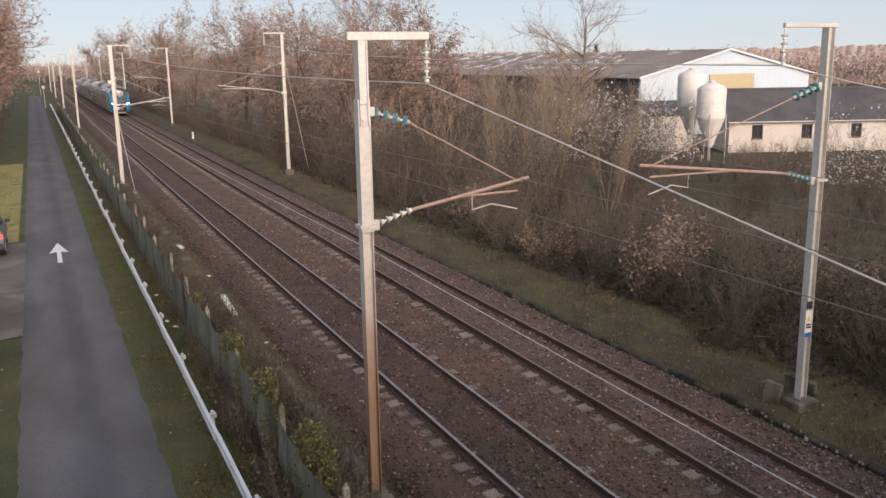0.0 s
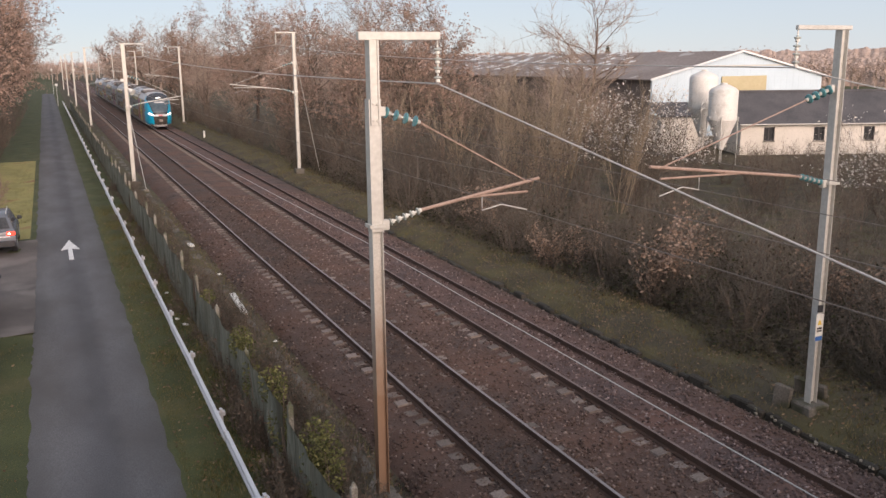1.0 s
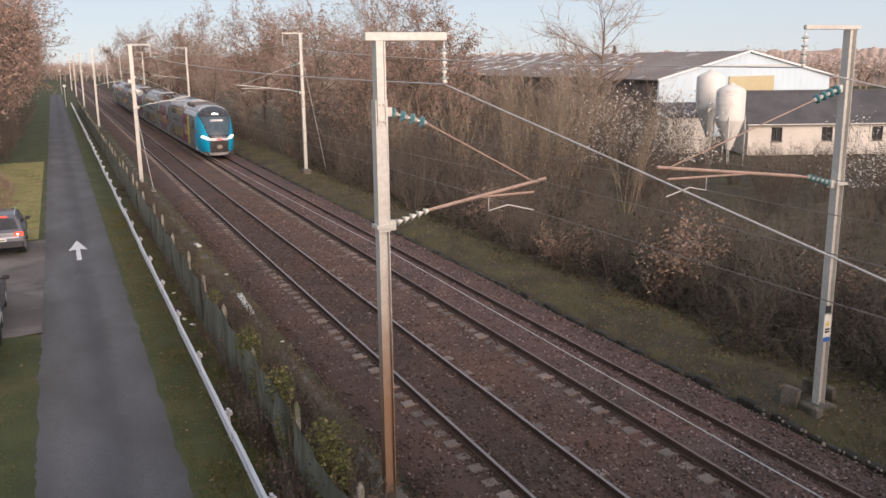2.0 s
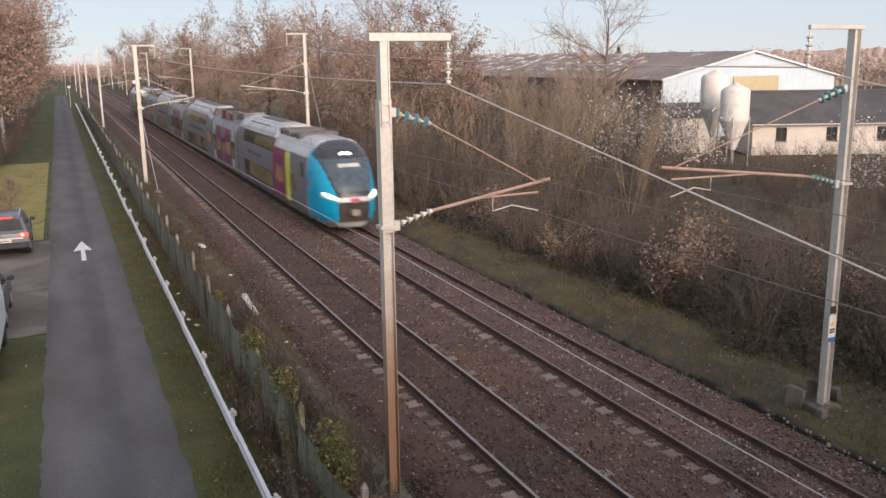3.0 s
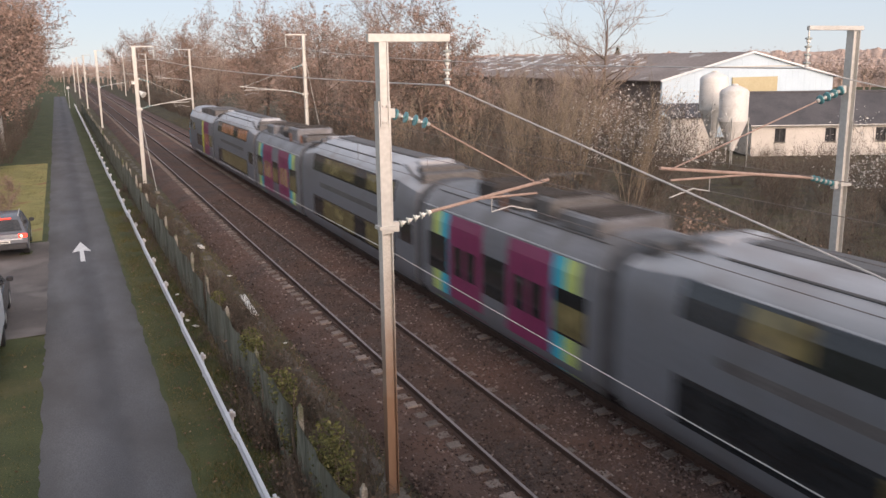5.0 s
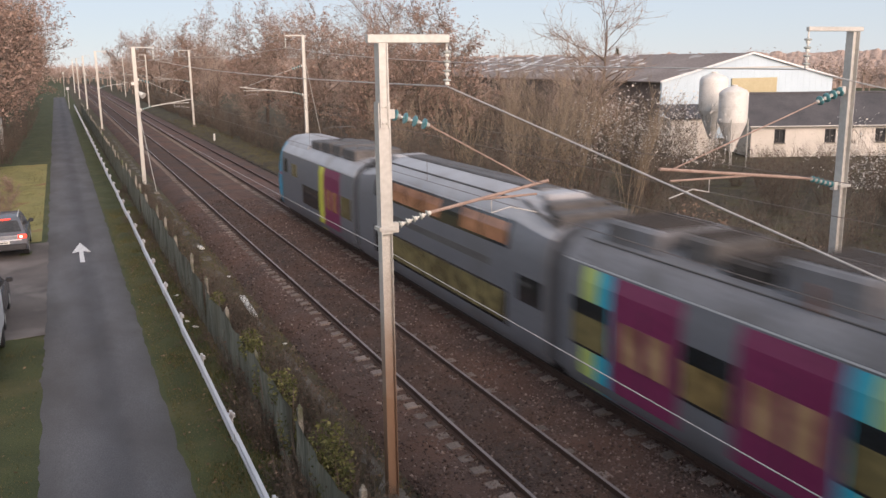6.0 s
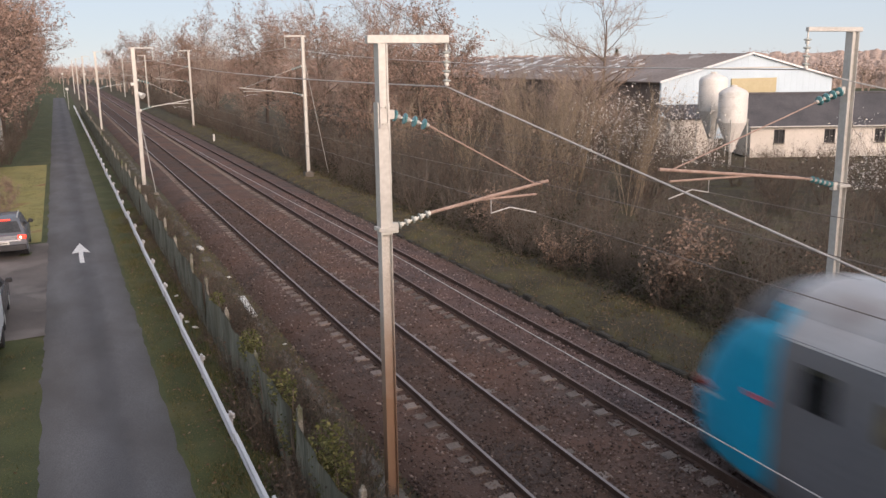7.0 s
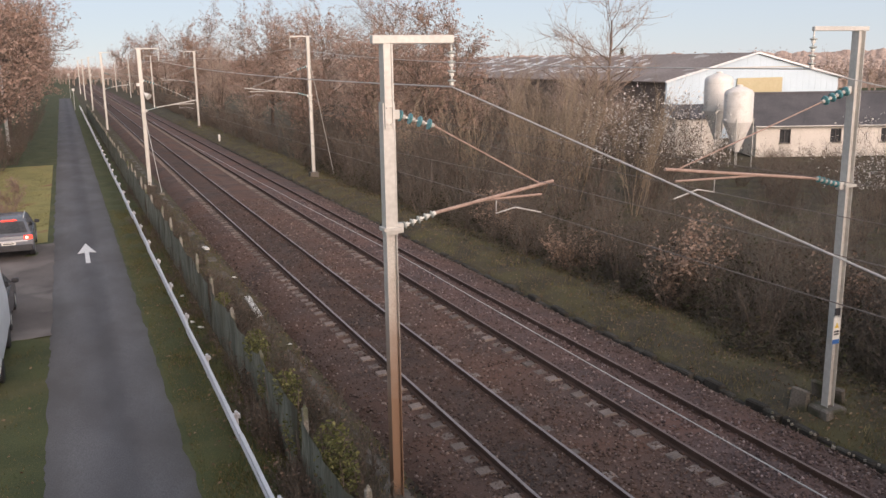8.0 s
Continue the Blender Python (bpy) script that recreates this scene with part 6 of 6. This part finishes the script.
def build_shed():
    sh = thing("farm_shed", "large pale blue clad farm shed with a fibre-cement roof", "barn", pose(0, 0, -2.0))
    x0, xm, x1, y0, y1, ze, zr = 63.5, 76.5, 90.0, 82.0, 165.0, 7.0, 10.05
    g = Geo().sweep([(x0, 0), (x1, 0), (x1, ze), (xm, zr), (x0, ze)], y0, y0 + 0.3)
    wall = part("gable_wall", g, M_CLAD, sh)
    for x in np.arange(x0 + 0.6, x1, 1.0):
        part("cladding_rib", Geo().box(x, y0 - 0.015, 0.05, x + 0.04, y0, min(ze + (zr - ze) * (1 - abs(x - xm) / 13.5), zr) - 0.05), M_CLAD, wall)
    part("cladding_joint", Geo().box(x0 + 4.0, y0 - 0.05, 8.35, x1 - 5, y0, 8.5), M_GALV, wall)
    part("side_wall", Geo().box(x0, y0 + 0.3, 0, x0 + 0.3, y1, ze - 0.1), M_TIMBER, sh, "weathered brown timber side wall")
    part("side_wall", Geo().box(x1 - 0.3, y0 + 0.3, 0, x1, y1, ze - 0.1), M_CLAD, sh)
    part("gable_wall", Geo().sweep([(x0, 0), (x1, 0), (x1, ze), (xm, zr), (x0, ze)], y1, y1 + 0.3), M_CLAD, sh)
    part("roof", Geo().sweep([(x0 - 0.5, ze - 0.1), (xm, zr), (xm, zr + 0.12), (x0 - 0.5, ze + 0.03)], y0 - 0.3, y1 + 0.4), M_SHEDROOF, sh, "patchy fibre-cement roof slope")
    part("roof", Geo().sweep([(x1 + 0.5, ze - 0.1), (xm, zr), (xm, zr + 0.12), (x1 + 0.5, ze + 0.03)], y0 - 0.3, y1 + 0.4), M_SHEDROOF, sh)
    part("verge_trim", Geo().sweep([(x0 - 0.5, ze - 0.12), (xm, zr - 0.02), (x1 + 0.5, ze - 0.12), (x1 + 0.5, ze + 0.1), (xm, zr + 0.2), (x0 - 0.5, ze + 0.1)], y0 - 0.42, y0 - 0.3), M_CLADW, sh)
    part("sliding_door", Geo().box(73.6, y0 - 0.2, 0.2, 80.6, y0 - 0.06, 7.2), M_DOORTAN, sh, "tan timber sliding door")
    rng = random.Random(2)
    # pale slabs at random places draw the white streaks of this slope
    for i in range(110):
        f = rng.uniform(0.2, 0.95)
        y = rng.uniform(y0 + 12, y1 - 3)
        x, z = x0 + (xm - x0) * f, ze + (zr - ze) * f
        w = rng.uniform(0.5, 1.0)
        g = Geo().sweep([(x, z + 0.14), (x + w * 1.6, z + 0.14 + w * 1.6 * (zr - ze) / (xm - x0)), (x + w * 1.6, z + 0.17 + w * 1.6 * (zr - ze) / (xm - x0)), (x, z + 0.17)], y, y + rng.uniform(0.9, 1.1))
        part("roof_light", g, M_CLADW, sh, "pale thin slab on the roof slope")


def build_house():
    """Low rendered farm building, long side towards the line."""
    h = thing("farmhouse", "low cream rendered farm building under a slate roof", "farm building", pose(59.8, 63.5, -1.7, 0, 0, -23.3))
    L, D, ze, zr = 24.0, 8.0, 3.05, 5.7
    cuts = [2.2, 7.0, 11.8, 16.6, 20.8]
    w = 1.05
    g = Geo()
    xs = [0.0]
    for c in cuts:
        xs += [c, c + w]
    xs.append(L)
    for i in range(0, len(xs), 2):
        g.box(xs[i], 0, 0, xs[i + 1], 0.35, ze)
    for c in cuts:
        g.box(c, 0, 0, c + w, 0.35, 1.3).box(c, 0, 2.62, c + w, 0.35, ze)
    wall = part("wall", g, M_RENDER, h)
    part("wall", Geo().sweep([(0.36, 0), (D, 0), (D, ze), (D / 2, zr - 0.1), (0.36, ze)], 0, 0.35, axis="x"), M_RENDER, h)
    part("wall", Geo().sweep([(0.36, 0), (D, 0), (D, ze), (D / 2, zr - 0.1), (0.36, ze)], L - 0.35, L, axis="x"), M_RENDER, h)
    part("wall", Geo().box(0.36, D - 0.35, 0, L - 0.36, D, ze), M_RENDER, h)
    part("roof", Geo().sweep([(-0.4, ze - 0.22), (D / 2, zr), (D / 2, zr + 0.14), (-0.4, ze - 0.06)], -0.3, L + 0.3, axis="x"), M_SLATE, h, "dark slate roof slope")
    part("roof", Geo().sweep([(D + 0.4, ze - 0.22), (D / 2, zr), (D / 2, zr + 0.14), (D + 0.4, ze - 0.06)], -0.3, L + 0.3, axis="x"), M_SLATE, h)
    part("ridge", Geo().tube([(-0.3, D / 2, zr + 0.12), (L + 0.3, D / 2, zr + 0.12)], 0.14, 8), M_SLATE, h)
    part("gutter", Geo().tube([(-0.3, -0.45, ze - 0.14), (L + 0.3, -0.45, ze - 0.14)], 0.07, 6), M_GALV, h)
    for c in cuts:
        win = part("window", Geo().box(c, 0.2, 1.3, c + w, 0.24, 2.62), M_PANE, h)
        f = Geo()
        for x in (c, c + w - 0.08, c + w / 2 - 0.04):
            f.box(x, 0.12, 1.3, x + 0.08, 0.19, 2.62)
        f.box(c + 0.09, 0.13, 1.3, c + w - 0.09, 0.18, 1.38).box(c + 0.09, 0.13, 2.54, c + w - 0.09, 0.18, 2.62)
        part("frame", f, M_SLATE, win)
        part("sill", Geo().box(c - 0.08, -0.08, 1.22, c + w + 0.08, 0.1, 1.3, 0.02), M_CONCRETE, win)
    lean = thing("farm_outbuilding", "low white farm outbuilding with a grey lean-to roof", "farm building", pose(55.2, 69.6, -1.8, 0, 0, -23.3))
    part("wall", Geo().box(0, 0, 0, 4.4, 0.3, 3.5), M_RENDER, lean)
    part("wall", Geo().box(0, 0.32, 0, 0.3, 5, 3.5), M_RENDER, lean)
    part("wall", Geo().box(4.1, 0.32, 0, 4.4, 5, 3.5), M_RENDER, lean)
    part("roof", Geo().sweep([(-0.3, 3.52), (5.2, 4.6), (5.2, 4.72), (-0.3, 3.64)], -0.2, 4.6, axis="x"), M_SLATE, lean)


def build_silos():
    for x, y, top, r, h in ((53.0, 58.6, 5.25, 1.22, 2.6), (54.3, 62.7, 6.3, 1.25, 2.9)):
        s = thing("feed_silo", "white feed silo with a hopper cone on legs", "silo", pose(x, y, 0), "feed silos")
        zc = top - 0.45 - h
        prof = [(0.18, top), (0.5, top - 0.1), (r * 0.85, top - 0.35), (r, top - 0.6), (r, zc)]
        part("shell", Geo().tube([(0, 0, z) for _, z in prof], [q for q, _ in prof], 28), M_SILO, s, smooth=True)
        part("hopper", Geo().tube([(0, 0, zc), (0, 0, zc - 2.4), (0, 0, zc - 2.55)], [r * 0.995, 0.28, 0.24], 28), M_SILO, s, smooth=True)
        for k in range(3):
            z = zc + h * (k + 0.5) / 3
            part("seam", Geo().tube([(0, 0, z - 0.02), (0, 0, z + 0.02)], [r + 0.015, r + 0.015], 28), M_SILO, s)
        for a in (45, 135, 225, 315):
            c, q = math.cos(radians(a)) * (r + 0.06), math.sin(radians(a)) * (r + 0.06)
            part("leg", Geo().box(c - 0.035, q - 0.035, -2.0, c + 0.035, q + 0.035, zc + 0.3), M_GALV, s)
        part("lid", Geo().tube([(0, 0, top - 0.02), (0, 0, top + 0.1)], [0.3, 0.26], 14), M_SILO, s)
        for k in range(5):
            part("ladder_rung", Geo().tube([(-r - 0.1, -0.2, zc + 0.3 + 0.5 * k), (-r - 0.1, 0.2, zc + 0.3 + 0.5 * k)], 0.02, 5), M_GALV, s)


def build_conifer():
    rng = np.random.default_rng(77)
    t = thing("conifer", "small dark conifer far across the fields", "tree", pose(150, 215, -2.4))
    part("trunk", Geo().tube([(0, 0, 0), (0, 0, 13.5)], [0.3, 0.03], 7), M_BARK, t)
    n = 1500
    z = 13.6 * (1 - rng.random(n) ** 0.6 * 0.88)
    r = (13.8 - z) * 0.3 * rng.random(n) ** 0.5
    a = rng.random(n) * 6.283
    ob = new("crown", leaf_mesh("crown", rng, np.stack([r * np.cos(a), r * np.sin(a), z - r * 0.3], 1), 0.35, M_CONIFER))
    ob.parent = t


# ---- cars by the lane ----
def car(at, paint, label, length=4.4, width=1.82, height=1.62, brake=True):
    """A parked car, its rear towards -y. Lower shell, cabin, wheels, lamps."""
    c = thing("car", label, "car", at, "parked cars")
    hw, L = width / 2, length
    # side outline from tail to front: y, z
    low = [(0.02, 0.35), (0.0, 0.62), (0.06, 0.95), (0.12, 1.0), (L - 1.3, 1.02), (L - 0.35, 0.85), (L, 0.65), (L - 0.02, 0.32)]
    def shell(rows, name, mat, parent, wfun, lab=""):
        g = Geo()
        n = len(rows)
        v = []
        for f in (-1, -0.86, 0.86, 1):
            for y, z in rows:
                s = 0.03 if abs(f) == 1 else 0.0
                v.append((f * wfun(z), y + (s if y < L / 2 else -s), z - s * 0.6 if z > 0.7 else z))
        fcs = []
        for k in range(3):
            fcs += [(k * n + i, k * n + (i + 1) % n, (k + 1) * n + (i + 1) % n, (k + 1) * n + i) for i in range(n)]
        fcs += [tuple(range(n)), tuple(range(4 * n - 1, 3 * n - 1, -1))]
        return part(name, g.add(v, fcs), mat, parent, lab, smooth=True)
    body = shell(low, "body", paint, c, lambda z: hw if z < 1.0 else hw * 0.97)
    taper = lambda z: hw * (0.96 - 0.24 * max(0, z - 1.0) / (height - 1.0))
    cabin = [(0.14, 0.99), (0.3, 1.25), (0.5, height - 0.08), (0.75, height), (L * 0.52, height), (L * 0.62, height - 0.1), (L * 0.74, 1.0)]
    top = shell(cabin, "cabin", paint, c, taper)
    # rear screen, side panes
    g = Geo()
    for z0, z1, y0, y1 in ((1.08, height - 0.13, 0.185, 0.455),):
        a, b = taper(z0) * 0.86, taper(z1) * 0.86
        v = [(-a, y0, z0), (a, y0, z0), (b, y1, z1), (-b, y1, z1)]
        g.add([(x, y - 0.018, z) for x, y, z in v] + [(x, y + 0.02, z) for x, y, z in v], [(0, 1, 2, 3), (7, 6, 5, 4), (0, 4, 5, 1), (1, 5, 6, 2), (2, 6, 7, 3), (3, 7, 4, 0)])
    part("rear_window", g, M_PANE, top)
    for s in (-1, 1):
        for y0, y1 in ((0.75, 1.55), (1.63, L * 0.58)):
            z0, z1 = 1.07, height - 0.14
            a, b = taper(z0) + 0.004, taper(z1) + 0.004
            v = [(s * a, y0 - 0.12, z0), (s * a, y1 + 0.1, z0), (s * b, y1 - 0.05, z1), (s * b, y0 + 0.02, z1)]
            g = Geo().add(v + [(x - s * 0.03, y, z) for x, y, z in v], [(0, 1, 2, 3), (7, 6, 5, 4), (0, 4, 5, 1), (1, 5, 6, 2), (2, 6, 7, 3), (3, 7, 4, 0)])
            part("side_window", g, M_PANE, top)
        part("roof_bar", Geo().tube([(s * hw * 0.68, 0.6, height + 0.0), (s * hw * 0.68, 0.75, height + 0.05), (s * hw * 0.68, L * 0.5, height + 0.05)], 0.018, 6), M_GALV, top)
        lamp = part("tail_light", Geo().box(s * (hw - 0.17) - 0.16, -0.035, 0.82, s * (hw - 0.17) + 0.16, 0.1, 0.97, 0.02), M_BRAKE if brake else M_REDTRIM, body, "lit red tail lamp" if brake else "red tail lamp")
        if brake:
            part("reversing_lamp", Geo().box(s * (hw - 0.22) - 0.04, -0.045, 0.86, s * (hw - 0.22) + 0.04, 0.0, 0.93, 0.01), M_LAMPSOFT, lamp)
        part("rear_reflector", Geo().box(s * (hw - 0.28) - 0.09, -0.03, 0.42, s * (hw - 0.28) + 0.09, 0.05, 0.47), M_REDTRIM, body)
        part("mirror", Geo().box(s * (hw + 0.1) - 0.1, L * 0.66, 1.0, s * (hw + 0.1) + 0.1, L * 0.66 + 0.12, 1.15, 0.03), M_DARK, body)
        for y in (0.78, L - 0.85):
            wh = part("wheel", Geo().tube([(s * (hw - 0.22), y, 0.33), (s * (hw - 0.2), y, 0.33), (s * (hw - 0.02), y, 0.33), (s * (hw + 0.005), y, 0.33)], [0.3, 0.33, 0.33, 0.29], 20), M_DARK, c, "black tyre", smooth=True)
            part("rim", Geo().tube([(s * (hw - 0.0), y, 0.33), (s * (hw + 0.012), y, 0.33)], [0.2, 0.17], 14), M_GALV, wh)
    if brake:
        part("high_brake_light", Geo().box(-0.22, 0.42, height - 0.08, 0.35, 0.5, height - 0.045), M_BRAKE, top)
    part("bumper", Geo().box(-hw + 0.03, -0.06, 0.34, hw - 0.03, 0.12, 0.6, 0.04), M_DARK, body)
    part("chrome_strip", Geo().box(-hw + 0.2, -0.025, 0.74, hw - 0.2, 0.03, 0.79, 0.01), M_GUARD, body)
    pl = part("number_plate", Geo().box(-0.26, -0.03, 0.62, 0.26, 0.02, 0.73, 0.005), M_CAP, body, "pale registration plate")
    part("plate_bar", Geo().box(-0.2, -0.036, 0.655, 0.2, -0.031, 0.695), M_DARK, pl)
    return c


M_CLADW = surface("white_trim_sheet", (0.62, 0.64, 0.65), (0.74, 0.76, 0.77), 0.6, 0.5, 8, 0.0)
M_SUV = surface("slate_grey_car_paint", (0.095, 0.105, 0.125), (0.125, 0.137, 0.158), 0.25, 1, 10, 0.0, spec=0.6)
M_BLACKCAR = surface("black_car_paint", (0.02, 0.02, 0.022), (0.035, 0.035, 0.038), 0.2, 1, 10, 0.0, spec=0.6)
M_WHITECAR = surface("white_van_paint", (0.66, 0.68, 0.7), (0.76, 0.78, 0.8), 0.35, 0.8, 10, 0.0)
M_BRAKE = surface("lit_brake_lens", (0.5, 0.02, 0.02), (0.6, 0.04, 0.03), 0.2, 4, 20, glow=((1.0, 0.06, 0.03), 2.0))
M_LAMPSOFT = surface("lamp_lens", (0.8, 0.8, 0.78), (0.9, 0.9, 0.88), 0.2, 4, 20, glow=((1.0, 0.85, 0.6), 5.0))


def build_cars():
    car(pose(-2.62, 38.4, 0.0, 0, 0, 0), M_SUV, "slate grey sport utility car stopped with brake lamps on")
    car(pose(-2.95, 27.0, 0.0, 0, 0, 0), M_BLACKCAR, "black parked hatchback on the roadside asphalt", 4.1, 1.75, 1.48, brake=False)
    van = thing("van", "white panel van parked beside the lane", "van", pose(-3.02, 22.2, 0))
    body = part("body", Geo().sweep([(-0.95, 0.35), (0.95, 0.35), (1.0, 0.6), (1.0, 1.3), (0.86, 2.3), (0.74, 2.45), (-0.74, 2.45), (-0.86, 2.3), (-1.0, 1.3), (-1.0, 0.6)], 0, 4.6), M_WHITECAR, van)
    part("rear_window", Geo().box(-0.7, -0.02, 1.45, 0.7, 0.02, 2.05), M_PANE, body)
    for s in (-1, 1):
        part("tail_light", Geo().box(s * 0.9 - 0.07, -0.03, 0.95, s * 0.9 + 0.07, 0.05, 1.5, 0.01), M_REDTRIM, body)
        for y in (0.8, 3.8):
            part("wheel", Geo().tube([(s * 0.75, y, 0.33), (s * 0.78, y, 0.33), (s * 0.97, y, 0.33), (s * 1.0, y, 0.33)], [0.3, 0.33, 0.33, 0.28], 18), M_DARK, van, smooth=True)


def build_pole():
    p = thing("utility_pole", "slim grey utility pole at the wood's edge", "utility pole", pose(-5.0, 88, -0.1))
    part("pole", Geo().tube([(0, 0, 0), (0, 0, 9.4)], [0.16, 0.1], 8), M_GALV, p)
    part("lamp_head", Geo().box(-0.1, -0.5, 4.9, 0.5, 0.2, 5.1, 0.04), M_CAP, p)


def build_signs():
    for x, y, z, name, label in ((6.5, 230, 5.7, "lineside_signal", "distant white lineside signal board on a post"), (1.66, 240, 5.8, "street_lamp", "distant white lamp on a post at the lane's end"), (1.7, 172, 3.6, "road_sign", "distant white road sign on a post")):
        s = thing(name, label, name.replace("_", " "), pose(x, y, 0))
        part("post", Geo().tube([(0, 0.1, -0.5), (0, 0.1, z)], 0.06, 6), M_GALV, s)
        part("board", Geo().box(-0.24, -0.05, z - 0.2, 0.24, 0.05, z + 0.26, 0.04), M_CAP, s)


def build_litter():
    """Scraps of pale plastic and paper, and pale stones by the edging."""
    rng = random.Random(19)
    spots = [(2.95, 26.3), (3.1, 25.6), (3.05, 29.6), (5.4, 24.0), (5.4, 33.0)]
    for x, y in spots:
        g = Geo()
        n = 6
        v = [(rng.uniform(0.05, 0.12) * math.cos(a), rng.uniform(0.05, 0.14) * math.sin(a), rng.uniform(0.0, 0.05)) for a in [6.283 * i / n for i in range(n)]]
        v += [(0, 0, 0.06), (0.01, 0.0, -0.02)]
        g.add(v, [(i, (i + 1) % n, n) for i in range(n)] + [((i + 1) % n, i, n + 1) for i in range(n)])
        z = land(x) + 0.03 if not 5.6 < x < 13.7 else -0.16
        tagged(part("litter", g, M_CAP, at=pose(x, y, z, 0, 0, rng.uniform(0, 360))), "crumpled scrap of pale plastic on the ground", "litter", "litter scraps")
    for i in range(16):
        y = 10.6 + 0.22 * i + rng.uniform(-0.1, 0.1)
        s = rng.uniform(0.012, 0.03)
        g = Geo().box(-s, -s * 1.5, -0.04, s, s * 1.2, s * 0.8, s * 0.3)
        tagged(part("pale_stone", g, M_CONCRETE, at=pose(13.95 + rng.uniform(-0.12, 0.12), y, -0.24, rng.uniform(-20, 20), rng.uniform(-20, 20), rng.uniform(0, 90))), "pale broken stone on the dark edging", "stone", "edging stones")


build_signs()
build_litter()
build_shed()
build_house()
build_silos()
build_conifer()
build_cars()
build_pole()
build_vegetation()
build_undergrowth()
build_far_woods()
build_grass()
build_fallen_leaves()
build_ivy()
build_sleepers()


def motions():
    y = lambda t: 20.5 - 33.7 * (t - 3.5)
    walk(TRAIN, [(t, pose(TRACKS[1], y(t), 0)) for t in (0.0, 1.0, 2.0, 3.0, 4.0, 5.0, 6.0, 7.0, 8.0)])


motions()
